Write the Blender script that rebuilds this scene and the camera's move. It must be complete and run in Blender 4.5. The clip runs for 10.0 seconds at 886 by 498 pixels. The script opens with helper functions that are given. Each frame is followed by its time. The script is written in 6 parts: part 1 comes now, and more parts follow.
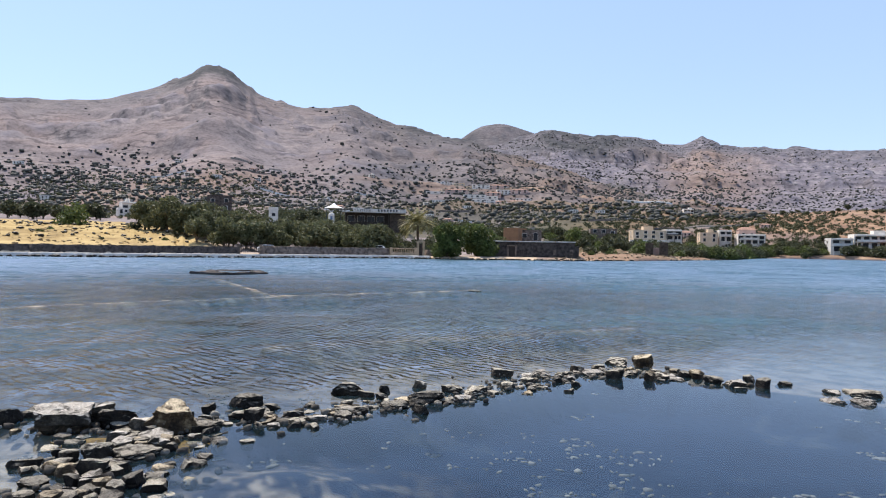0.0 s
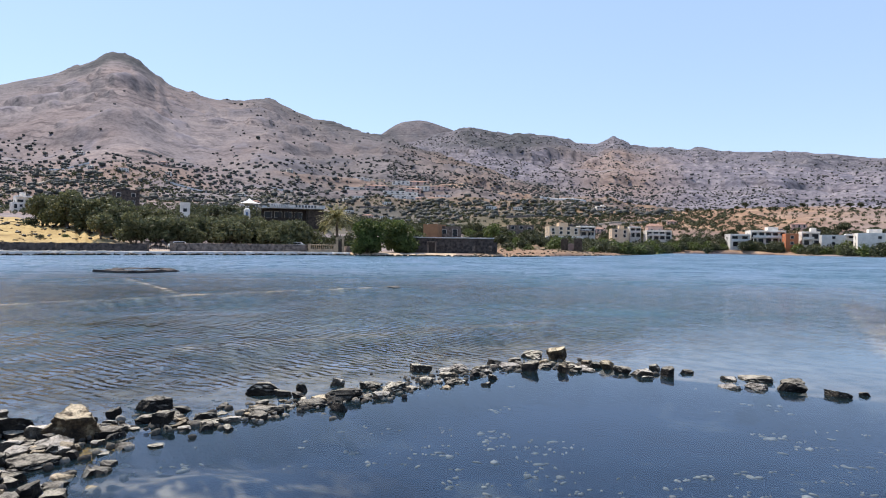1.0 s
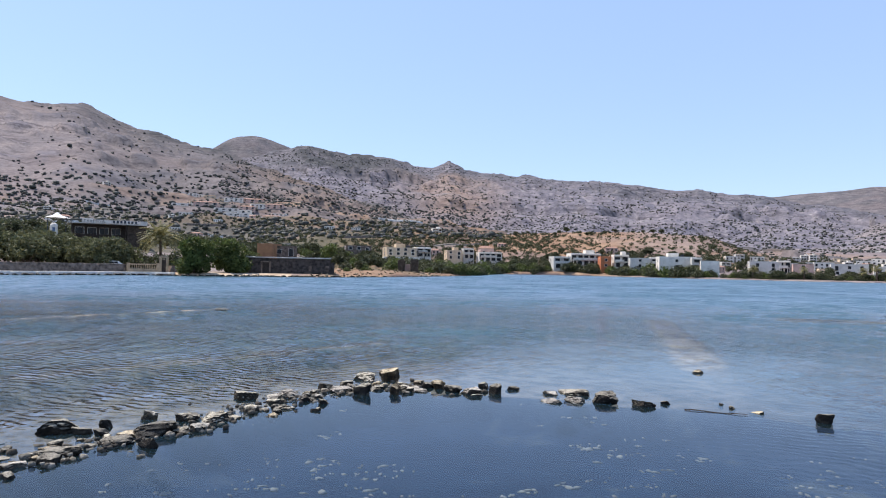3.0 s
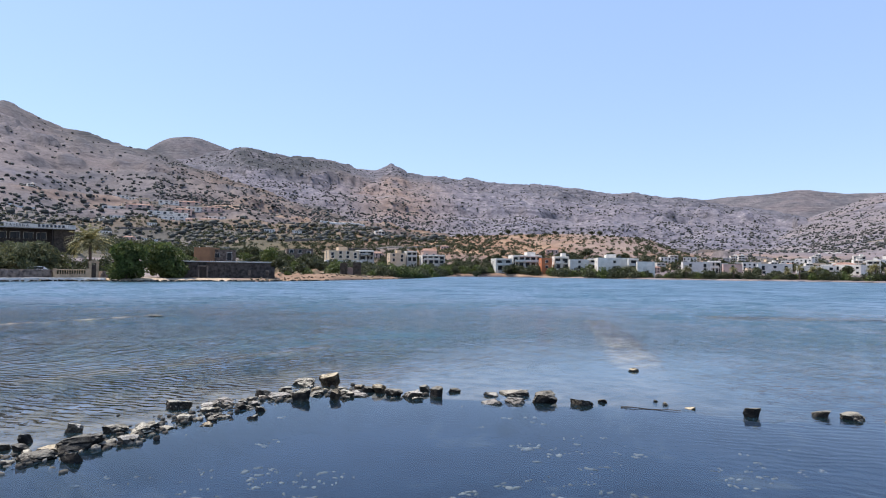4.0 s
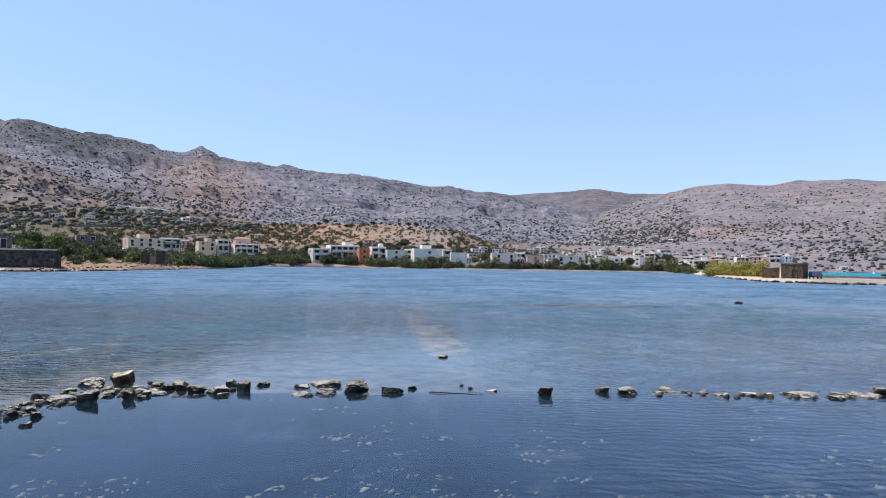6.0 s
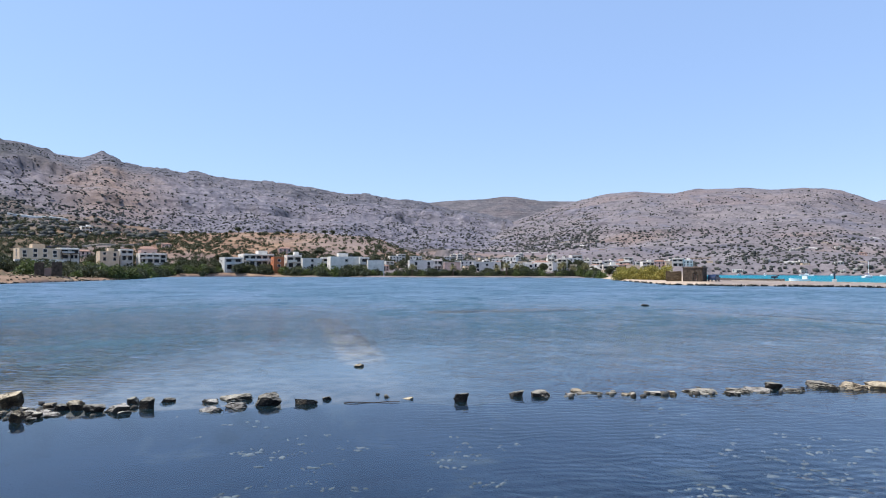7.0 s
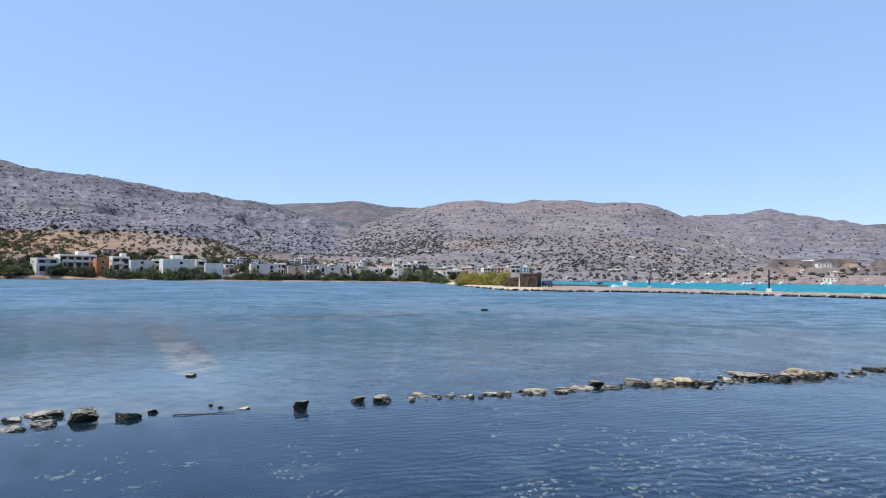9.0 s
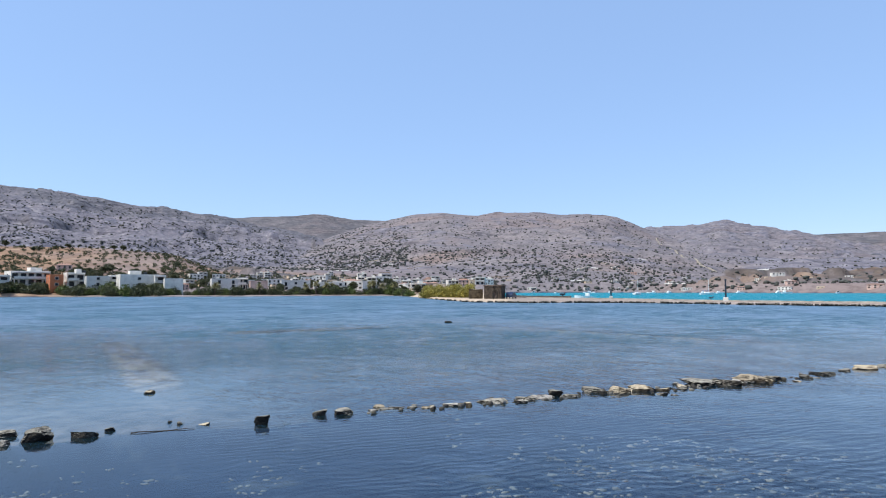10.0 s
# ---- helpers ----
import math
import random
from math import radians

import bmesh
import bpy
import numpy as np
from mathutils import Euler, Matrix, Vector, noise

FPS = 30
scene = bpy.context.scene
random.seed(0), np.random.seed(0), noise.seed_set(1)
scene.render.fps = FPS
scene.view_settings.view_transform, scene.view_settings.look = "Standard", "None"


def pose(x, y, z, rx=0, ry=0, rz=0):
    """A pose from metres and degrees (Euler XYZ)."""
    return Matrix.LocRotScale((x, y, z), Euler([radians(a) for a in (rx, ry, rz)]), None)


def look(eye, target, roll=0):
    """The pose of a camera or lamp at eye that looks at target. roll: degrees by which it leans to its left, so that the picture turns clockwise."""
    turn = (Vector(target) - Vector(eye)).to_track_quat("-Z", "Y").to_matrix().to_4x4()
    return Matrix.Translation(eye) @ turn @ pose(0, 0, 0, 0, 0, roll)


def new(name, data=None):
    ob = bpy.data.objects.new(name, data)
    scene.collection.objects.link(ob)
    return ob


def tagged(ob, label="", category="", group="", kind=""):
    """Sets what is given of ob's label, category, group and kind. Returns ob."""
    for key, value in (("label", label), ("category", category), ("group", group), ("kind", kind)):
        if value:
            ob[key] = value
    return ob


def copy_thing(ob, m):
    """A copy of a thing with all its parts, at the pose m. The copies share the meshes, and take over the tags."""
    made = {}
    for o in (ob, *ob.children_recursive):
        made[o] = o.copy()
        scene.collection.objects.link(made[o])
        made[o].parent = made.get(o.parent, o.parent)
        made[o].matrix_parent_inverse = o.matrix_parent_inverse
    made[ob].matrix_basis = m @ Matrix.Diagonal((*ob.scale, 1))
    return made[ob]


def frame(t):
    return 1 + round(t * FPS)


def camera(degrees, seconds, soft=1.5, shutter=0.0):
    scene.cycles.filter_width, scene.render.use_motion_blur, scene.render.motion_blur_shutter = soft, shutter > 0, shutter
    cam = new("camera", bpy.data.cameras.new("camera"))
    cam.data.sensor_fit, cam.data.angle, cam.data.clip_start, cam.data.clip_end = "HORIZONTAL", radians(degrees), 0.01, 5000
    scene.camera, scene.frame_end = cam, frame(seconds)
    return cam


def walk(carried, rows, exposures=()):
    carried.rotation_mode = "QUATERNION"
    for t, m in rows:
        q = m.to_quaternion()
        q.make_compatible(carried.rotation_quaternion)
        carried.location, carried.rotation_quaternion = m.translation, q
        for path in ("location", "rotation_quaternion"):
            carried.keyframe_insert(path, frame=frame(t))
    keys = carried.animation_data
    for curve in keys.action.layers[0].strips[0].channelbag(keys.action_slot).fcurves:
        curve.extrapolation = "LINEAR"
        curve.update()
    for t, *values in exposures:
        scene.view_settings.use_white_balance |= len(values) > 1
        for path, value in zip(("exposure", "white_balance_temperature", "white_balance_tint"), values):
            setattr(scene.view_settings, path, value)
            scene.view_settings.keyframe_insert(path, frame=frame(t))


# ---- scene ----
# A shallow lagoon with a drowned stone wall, a village and dry mountains behind.
# The eye stands 2.4 m above the water; x to the east, y ahead, z = 0 is the water.
cam = camera(67.7, 10.0, soft=1.1)
walk(cam, [
    (0.0, pose(-0.268, -0.031, 2.4, 89.89, -0.95, 0.00)),
    (0.5, pose(-0.257, 0.037, 2.4, 89.55, -1.05, -4.65)),
    (1.0, pose(-0.235, -0.054, 2.4, 89.67, -0.79, -6.92)),
    (1.5, pose(-0.185, 0.182, 2.4, 91.50, -0.85, -11.28)),
    (2.0, pose(-0.173, 0.093, 2.4, 91.35, -1.42, -15.45)),
    (2.5, pose(-0.151, 0.081, 2.4, 91.37, -1.44, -18.66)),
    (4.0, pose(-0.040, 0.108, 2.4, 91.98, -0.57, -25.84)),
    (4.5, pose(-0.052, 0.108, 2.4, 91.25, -0.97, -29.61)),
    (5.0, pose(-0.002, 0.122, 2.4, 91.38, -1.06, -32.55)),
    (5.5, pose(0.042, 0.094, 2.4, 90.91, -1.01, -37.94)),
    (6.0, pose(0.043, 0.075, 2.4, 91.30, -0.78, -41.54)),
    (7.5, pose(0.130, 0.063, 2.4, 92.19, -0.05, -52.16)),
    (8.0, pose(0.130, 0.044, 2.4, 92.32, -0.46, -55.26)),
    (8.5, pose(0.158, 0.051, 2.4, 92.07, -0.69, -58.66)),
    (9.0, pose(0.166, 0.061, 2.4, 92.47, -0.50, -61.98)),
    (9.5, pose(0.174, 0.042, 2.4, 92.93, -0.20, -64.57)),
    (10.0, pose(0.023, -0.111, 2.4, 93.57, 0.17, -65.02)),
], exposures=[(0.0, 0.66, 6850, 14), (4.5, 0.58, 6500, 14), (10.0, 0.41, 6250, 9)])

# ---- sky and sun ----
SUN_AZ, SUN_EL = 42.0, 58.0      # degrees: bearing to the left of y, and height
world = bpy.data.worlds.new("sky")
scene.world = world
world.use_nodes = True
wn = world.node_tree.nodes
sky = wn.new("ShaderNodeTexSky")
sky.sky_type = "NISHITA"
sky.sun_disc = False
sky.sun_elevation = radians(SUN_EL)
sky.sun_rotation = radians(-SUN_AZ)
sky.altitude = 0
sky.air_density = 1.0
sky.dust_density = 0.2
sky.ozone_density = 2.2
veil = wn.new("ShaderNodeMix")           # summer haze evens out the sky
veil.data_type = "RGBA"
veil.inputs[0].default_value = 0.64
veil.inputs[7].default_value = (1.86, 2.77, 4.6, 1)
world.node_tree.links.new(sky.outputs[0], veil.inputs[6])
world.node_tree.links.new(veil.outputs[2], wn["Background"].inputs[0])
wn["Background"].inputs[1].default_value = 0.15

sun = new("sun", bpy.data.lights.new("sun", "SUN"))
sun.data.energy = 4.15
sun.data.angle = radians(0.53)
sun.data.color = (1.0, 0.95, 0.87)
_sd = Vector((-math.sin(radians(SUN_AZ)) * math.cos(radians(SUN_EL)),
              math.cos(radians(SUN_AZ)) * math.cos(radians(SUN_EL)), math.sin(radians(SUN_EL))))
sun.matrix_world = look(_sd * 50, (0, 0, 0))


# ---- small tools ----
def polar(az, d, z=0.0):
    a = radians(az)
    return Vector((-math.sin(a) * d, math.cos(a) * d, z))


def mesh_from(name, bm, mat=None, smooth=False):
    me = bpy.data.meshes.new(name)
    bm.to_mesh(me)
    bm.free()
    if mat:
        me.materials.append(mat)
    if smooth:
        me.polygons.foreach_set("use_smooth", [True] * len(me.polygons))
    return me


def part(name, bm, material, parent, label="", at=None, smooth=False):
    me = bm if isinstance(bm, bpy.types.Mesh) else mesh_from(name, bm, material, smooth)
    ob = new(name, me)
    ob.parent = parent
    if at is not None:
        ob.matrix_basis = at
    if label:
        ob["label"] = label
    return ob


def arrays(name, verts, faces, mat, smooth=False):
    """A mesh from numpy arrays: verts n x 3, faces m x k."""
    me = bpy.data.meshes.new(name)
    n, k = faces.shape
    me.vertices.add(len(verts))
    me.vertices.foreach_set("co", np.ascontiguousarray(verts, dtype=np.float32).ravel())
    me.loops.add(n * k)
    me.loops.foreach_set("vertex_index", np.ascontiguousarray(faces, dtype=np.int32).ravel())
    me.polygons.add(n)
    me.polygons.foreach_set("loop_start", np.arange(0, n * k, k, dtype=np.int32))
    me.polygons.foreach_set("loop_total", np.full(n, k, dtype=np.int32))
    if smooth:
        me.polygons.foreach_set("use_smooth", np.ones(n, dtype=bool))
    me.update(calc_edges=True)
    me.materials.append(mat)
    return me


def box(bm, x0, y0, z0, x1, y1, z1):
    vs = [bm.verts.new((x, y, z)) for z in (z0, z1) for y in (y0, y1) for x in (x0, x1)]
    for f in ((0, 2, 3, 1), (4, 5, 7, 6), (0, 1, 5, 4), (2, 6, 7, 3), (0, 4, 6, 2), (1, 3, 7, 5)):
        bm.faces.new([vs[i] for i in f])
    return vs


def box_mesh(name, x0, y0, z0, x1, y1, z1, mat, bevel=0.0):
    bm = bmesh.new()
    box(bm, x0, y0, z0, x1, y1, z1)
    if bevel:
        bmesh.ops.bevel(bm, geom=bm.edges[:], offset=bevel, segments=1, affect="EDGES")
    return mesh_from(name, bm, mat)


def tube(bm, p0, p1, r0, r1, sides=7):
    p0, p1 = Vector(p0), Vector(p1)
    q = (p1 - p0).to_track_quat("Z", "Y")
    rings = []
    for p, r in ((p0, r0), (p1, r1)):
        rings.append([bm.verts.new(p + q @ Vector((math.cos(i * 2 * math.pi / sides) * r, math.sin(i * 2 * math.pi / sides) * r, 0))) for i in range(sides)])
    for i in range(sides):
        j = (i + 1) % sides
        bm.faces.new((rings[0][i], rings[0][j], rings[1][j], rings[1][i]))
    bm.faces.new(rings[0][::-1])
    bm.faces.new(rings[1])


# ---- smooth noise on arrays ----
def _hash(ix, iy, seed):
    n = (ix.astype(np.int64) * 374761393 + iy.astype(np.int64) * 668265263 + seed * 974634777) & 0xFFFFFFFF
    n = ((n ^ (n >> 13)) * 1274126177) & 0xFFFFFFFF
    return ((n ^ (n >> 16)) & 0xFFFF) / 65535.0


def vnoise(x, y, seed=0):
    ix, iy = np.floor(x), np.floor(y)
    fx, fy = x - ix, y - iy
    fx, fy = fx * fx * (3 - 2 * fx), fy * fy * (3 - 2 * fy)
    a, b = _hash(ix, iy, seed), _hash(ix + 1, iy, seed)
    c, d = _hash(ix, iy + 1, seed), _hash(ix + 1, iy + 1, seed)
    return (a + (b - a) * fx) * (1 - fy) + (c + (d - c) * fx) * fy


def fbm(x, y, octaves=4, seed=0):
    s, amp, tot = 0.0, 1.0, 0.0
    for o in range(octaves):
        s = s + amp * vnoise(x * 2 ** o + 17.3 * o, y * 2 ** o - 9.1 * o, seed + o)
        tot += amp
        amp *= 0.5
    return s / tot * 2 - 1      # -1 .. 1


# ---- materials ----
class Mat:
    """A node material with a Principled shader, coordinates in metres and a few shorthands."""

    def __init__(self, name, rough=0.8, metal=0.0, spec=0.3):
        self.m = bpy.data.materials.new(name)
        self.m.use_nodes = True
        self.t = self.m.node_tree
        self.b = self.t.nodes["Principled BSDF"]
        self.b.inputs["Roughness"].default_value = rough
        self.b.inputs["Metallic"].default_value = metal
        self.b.inputs["Specular IOR Level"].default_value = spec

    def node(self, kind, **values):
        n = self.t.nodes.new(kind)
        for k, v in values.items():
            n.inputs[k.replace("_", " ")].default_value = v
        return n

    def link(self, a, b):
        self.t.links.new(a, b)

    def coords(self, world=True):
        if world:
            return self.node("ShaderNodeNewGeometry").outputs["Position"]
        return self.node("ShaderNodeTexCoord").outputs["Object"]

    def noise(self, scale, detail=4.0, rough=0.55, world=True, squash=None):
        n = self.node("ShaderNodeTexNoise", Scale=scale, Detail=detail, Roughness=rough)
        c = self.coords(world)
        if squash:
            mp = self.node("ShaderNodeMapping")
            mp.inputs["Scale"].default_value = squash
            self.link(c, mp.inputs[0])
            c = mp.outputs[0]
        self.link(c, n.inputs["Vector"])
        return n.outputs["Fac"]

    def ramp(self, fac, *stops):
        r = self.node("ShaderNodeValToRGB")
        e = r.color_ramp.elements
        while len(e) < len(stops):
            e.new(0.5)
        for s, (p, c) in zip(e, stops):
            s.position, s.color = p, (*c, 1) if len(c) == 3 else c
        self.link(fac, r.inputs[0])
        return r.outputs[0]

    def math(self, op, a, b=0.5, clamp=False):
        n = self.node("ShaderNodeMath")
        n.operation, n.use_clamp = op, clamp
        for i, v in ((0, a), (1, b)):
            if isinstance(v, (int, float)):
                n.inputs[i].default_value = v
            else:
                self.link(v, n.inputs[i])
        return n.outputs[0]

    def mix(self, fac, a, b, mode="MIX"):
        n = self.node("ShaderNodeMix")
        n.data_type, n.blend_type = "RGBA", mode
        for i, v in ((0, fac), (6, a), (7, b)):
            if isinstance(v, (int, float)):
                n.inputs[i].default_value = v
            elif isinstance(v, tuple):
                n.inputs[i].default_value = (*v, 1)
            else:
                self.link(v, n.inputs[i])
        return n.outputs[2]

    def attr(self, name):
        n = self.node("ShaderNodeAttribute")
        n.attribute_name = name
        return n.outputs["Fac"]

    def rand(self):
        return self.node("ShaderNodeObjectInfo").outputs["Random"]

    def island(self):
        return self.node("ShaderNodeNewGeometry").outputs["Random Per Island"]

    def base(self, c):
        self.link(c, self.b.inputs["Base Color"])
        return self

    def bump(self, h, strength=0.4, dist=0.05):
        n = self.node("ShaderNodeBump", Strength=strength, Distance=dist)
        self.link(h, n.inputs["Height"])
        self.link(n.outputs[0], self.b.inputs["Normal"])
        return self


def simple(name, col, var=0.12, scale=1.5, rough=0.8, metal=0.0, spec=0.3, rand=0.0, bump=0.2, dist=0.03):
    """A plain surface: its colour with grain, larger stains and fine relief."""
    k = Mat(name, rough, metal, spec)
    dark = tuple(c * (1 - 2.2 * var) for c in col)
    lite = tuple(min(1, c * (1 + var)) for c in col)
    big = k.ramp(k.noise(scale, 5), (0.32, dark), (0.62, lite))
    fine = k.ramp(k.noise(scale * 9, 3), (0.3, (1 - var,) * 3), (0.7, (1, 1, 1)))
    c = k.mix(1.0, big, fine, "MULTIPLY")
    if rand:
        c = k.mix(1.0, c, k.ramp(k.rand(), (0, (1 - rand,) * 3), (1, (1, 1, 1))), "MULTIPLY")
    k.base(c)
    if bump:
        k.bump(k.noise(scale * 6, 4), bump, dist)
    return k.m


# ground: dry scrub slope, rock, ochre soil, straw field, pale beach and lagoon bed, one sheet
g = Mat("ground", 0.95, 0, 0.1)
# slope and limestone tones shifted to lilac-grey, in place of distance haze
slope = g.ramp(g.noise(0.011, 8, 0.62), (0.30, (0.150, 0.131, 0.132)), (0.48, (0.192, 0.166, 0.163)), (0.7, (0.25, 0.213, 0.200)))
slope = g.mix(g.ramp(g.noise(0.0035, 5), (0.45, (0, 0, 0)), (0.65, (0.35, 0.35, 0.35))), slope, (0.24, 0.155, 0.12))
speck = g.ramp(g.noise(0.16, 5, 0.7), (0.40, (0.74, 0.73, 0.73)), (0.56, (1.08, 1.08, 1.08)))
slope = g.mix(1.0, slope, speck, "MULTIPLY")
hazed_lime = g.ramp(g.noise(0.05, 9, 0.68), (0.38, (0.098, 0.096, 0.120)), (0.52, (0.165, 0.154, 0.178)), (0.70, (0.285, 0.265, 0.275)))
slope = g.mix(g.attr("rock"), slope, hazed_lime)
gsep = g.node("ShaderNodeSeparateXYZ")          # bare rock where it is too steep for soil, darkened to look shadowed
g.link(g.node("ShaderNodeNewGeometry").outputs["Normal"], gsep.inputs[0])
gst = g.node("ShaderNodeMapRange")
gst.inputs["From Min"].default_value, gst.inputs["From Max"].default_value = 0.86, 0.66
g.link(gsep.outputs["Z"], gst.inputs["Value"])
shaded_cliff = g.ramp(g.noise(0.08, 8, 0.7), (0.38, (0.045, 0.042, 0.05)), (0.62, (0.13, 0.12, 0.125)))
slope = g.mix(gst.outputs[0], slope, shaded_cliff)
ochre = g.ramp(g.noise(0.06, 7, 0.6), (0.3, (0.16, 0.098, 0.066)), (0.52, (0.25, 0.158, 0.102)), (0.72, (0.37, 0.26, 0.165)))
maquis = g.ramp(g.noise(0.045, 7, 0.7), (0.36, (0.030, 0.034, 0.038)), (0.55, (0.062, 0.064, 0.066)), (0.72, (0.15, 0.14, 0.14)))
slope = g.mix(g.attr("maquis"), slope, maquis)
slope = g.mix(g.attr("ochre"), slope, ochre)
gdist = g.node("ShaderNodeVectorMath")
gdist.operation = "LENGTH"
g.link(g.coords(), gdist.inputs[0])
gfar = g.node("ShaderNodeMapRange")
gfar.inputs["From Min"].default_value, gfar.inputs["From Max"].default_value = 560.0, 900.0
g.link(gdist.outputs["Value"], gfar.inputs["Value"])
ledge = g.node("ShaderNodeTexWave", Scale=0.021, Distortion=9.0, Detail=4.0, Detail_Scale=1.3, Detail_Roughness=0.6)      # rock ledges along the contours
ledge.bands_direction = "Z"
g.link(g.coords(), ledge.inputs["Vector"])
ledge = g.ramp(ledge.outputs["Fac"], (0.10, (0.55, 0.54, 0.56)), (0.30, (1, 1, 1)), (0.80, (1, 1, 1)), (0.95, (1.18, 1.16, 1.12)))
ledge_on = g.math("MULTIPLY", gfar.outputs[0], g.ramp(g.noise(0.012, 5, 0.6), (0.42, (0, 0, 0)), (0.60, (0.9, 0.9, 0.9))))
slope = g.mix(ledge_on, slope, g.mix(1.0, slope, ledge, "MULTIPLY"))
for dots_scale, dots_size, dots_far in ((0.085, 0.30, 0.55), (0.20, 0.34, 0.42)):      # scrub too far off to tell apart
    vo = g.node("ShaderNodeTexVoronoi", Scale=dots_scale)
    g.link(g.coords(), vo.inputs["Vector"])
    dot = g.ramp(vo.outputs["Distance"], (dots_size - 0.09, (1, 1, 1)), (dots_size + 0.05, (0, 0, 0)))
    vs_ = g.node("ShaderNodeSeparateColor")
    g.link(vo.outputs["Color"], vs_.inputs[0])
    some = g.math("LESS_THAN", vs_.outputs[0], g.ramp(g.noise(0.009, 6, 0.65), (0.36, (0.12, 0.12, 0.12)), (0.62, (0.75, 0.75, 0.75))))
    slope = g.mix(g.math("MULTIPLY", g.math("MULTIPLY", dot, some), g.math("MULTIPLY", gfar.outputs[0], g.math("MULTIPLY", g.attr("dots"), dots_far))), slope, (0.056, 0.059, 0.056))
straw = g.ramp(g.noise(0.12, 7, 0.65), (0.3, (0.17, 0.115, 0.05)), (0.47, (0.35, 0.25, 0.108)), (0.72, (0.50, 0.375, 0.17)))
slope = g.mix(g.attr("straw"), slope, straw)
green = g.ramp(g.noise(0.05, 6, 0.6), (0.3, (0.028, 0.036, 0.018)), (0.6, (0.080, 0.080, 0.044)), (0.75, (0.21, 0.155, 0.10)))
slope = g.mix(g.attr("green"), slope, green)
sand = g.ramp(g.noise(0.5, 7, 0.6), (0.3, (0.34, 0.25, 0.17)), (0.55, (0.50, 0.39, 0.28)), (0.75, (0.60, 0.50, 0.39)))
slope = g.mix(g.attr("beach"), slope, sand)
bed = g.ramp(g.noise(0.7, 7, 0.62), (0.35, (0.006, 0.013, 0.036)), (0.58, (0.012, 0.026, 0.060)), (0.74, (0.085, 0.095, 0.10)))
slope = g.mix(g.attr("bed"), slope, bed)
silt = g.ramp(g.noise(1.6, 6, 0.7), (0.36, (0.16, 0.13, 0.09)), (0.60, (0.58, 0.48, 0.36)))
slope = g.mix(g.attr("silt"), slope, silt)
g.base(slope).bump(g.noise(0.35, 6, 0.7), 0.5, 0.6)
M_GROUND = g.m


def water_material(name, tint, deep, open_water):
    """Water: clear with a tint below, mirror by Fresnel above, ripple trains and chop by relief.
    open_water: 0 in the lee of the drowned wall, 1 outside."""
    k = Mat(name)
    t = k.t
    out = t.nodes["Material Output"]
    t.nodes.remove(k.b)
    pos = k.coords()
    mp = k.node("ShaderNodeMapping")
    mp.inputs["Rotation"].default_value = (0, 0, radians(-48))
    k.link(pos, mp.inputs[0])
    wv = k.node("ShaderNodeTexWave", Scale=1.4, Distortion=10.0, Detail=3.0, Detail_Scale=0.8, Detail_Roughness=0.55)
    k.link(mp.outputs[0], wv.inputs["Vector"])
    mp2 = k.node("ShaderNodeMapping")
    mp2.inputs["Rotation"].default_value = (0, 0, radians(-30))
    mp2.inputs["Scale"].default_value = (1.7, 0.7, 1)
    k.link(pos, mp2.inputs[0])
    n2 = k.node("ShaderNodeTexNoise", Scale=3.2, Detail=2.6, Roughness=0.55)
    k.link(mp2.outputs[0], n2.inputs["Vector"])
    n3 = k.node("ShaderNodeTexNoise", Scale=0.10, Detail=3.0)
    k.link(pos, n3.inputs["Vector"])
    gust = k.ramp(n3.outputs["Fac"], (0.36, (0.35, 0.35, 0.35)), (0.62, (1, 1, 1)))
    h = k.math("ADD", k.math("MULTIPLY", k.math("MULTIPLY", wv.outputs["Fac"], 0.026), gust), k.math("MULTIPLY", n2.outputs["Fac"], 0.046))
    mp5 = k.node("ShaderNodeMapping")      # longer wind waves of the open water
    mp5.inputs["Rotation"].default_value = (0, 0, radians(-38))
    mp5.inputs["Scale"].default_value = (1.0, 0.45, 1)
    k.link(pos, mp5.inputs[0])
    n5 = k.node("ShaderNodeTexNoise", Scale=0.8, Detail=4.0, Roughness=0.6)
    k.link(mp5.outputs[0], n5.inputs["Vector"])
    h = k.math("ADD", h, k.math("MULTIPLY", n5.outputs["Fac"], 0.15))
    amp = k.math("ADD", k.math("MULTIPLY", open_water(k), 0.985), 0.015)
    h = k.math("MULTIPLY", h, amp)
    bump = k.node("ShaderNodeBump", Strength=1.0, Distance=1.0)
    k.link(h, bump.inputs["Height"])
    fres = k.node("ShaderNodeFresnel", IOR=1.35)
    k.link(bump.outputs[0], fres.inputs["Normal"])
    gl = k.node("ShaderNodeBsdfGlossy")
    gl.distribution = "BECKMANN"
    k.link(bump.outputs[0], gl.inputs["Normal"])
    # small unresolved wavelets: smooth in the lee, rough in the open; rough water mirrors less at a low angle
    ln = k.node("ShaderNodeVectorMath")
    ln.operation = "LENGTH"
    k.link(pos, ln.inputs[0])
    rr = k.node("ShaderNodeMapRange")
    rr.inputs["From Min"].default_value, rr.inputs["From Max"].default_value = 16.0, 75.0
    rr.inputs["To Min"].default_value, rr.inputs["To Max"].default_value = 0.09, 0.42
    k.link(ln.outputs["Value"], rr.inputs["Value"])
    k.link(rr.outputs[0], gl.inputs["Roughness"])
    ff = k.node("ShaderNodeMapRange")
    ff.inputs["From Min"].default_value, ff.inputs["From Max"].default_value = 10.0, 70.0
    ff.inputs["To Min"].default_value, ff.inputs["To Max"].default_value = 1.0, deep[2]
    k.link(ln.outputs["Value"], ff.inputs["Value"])
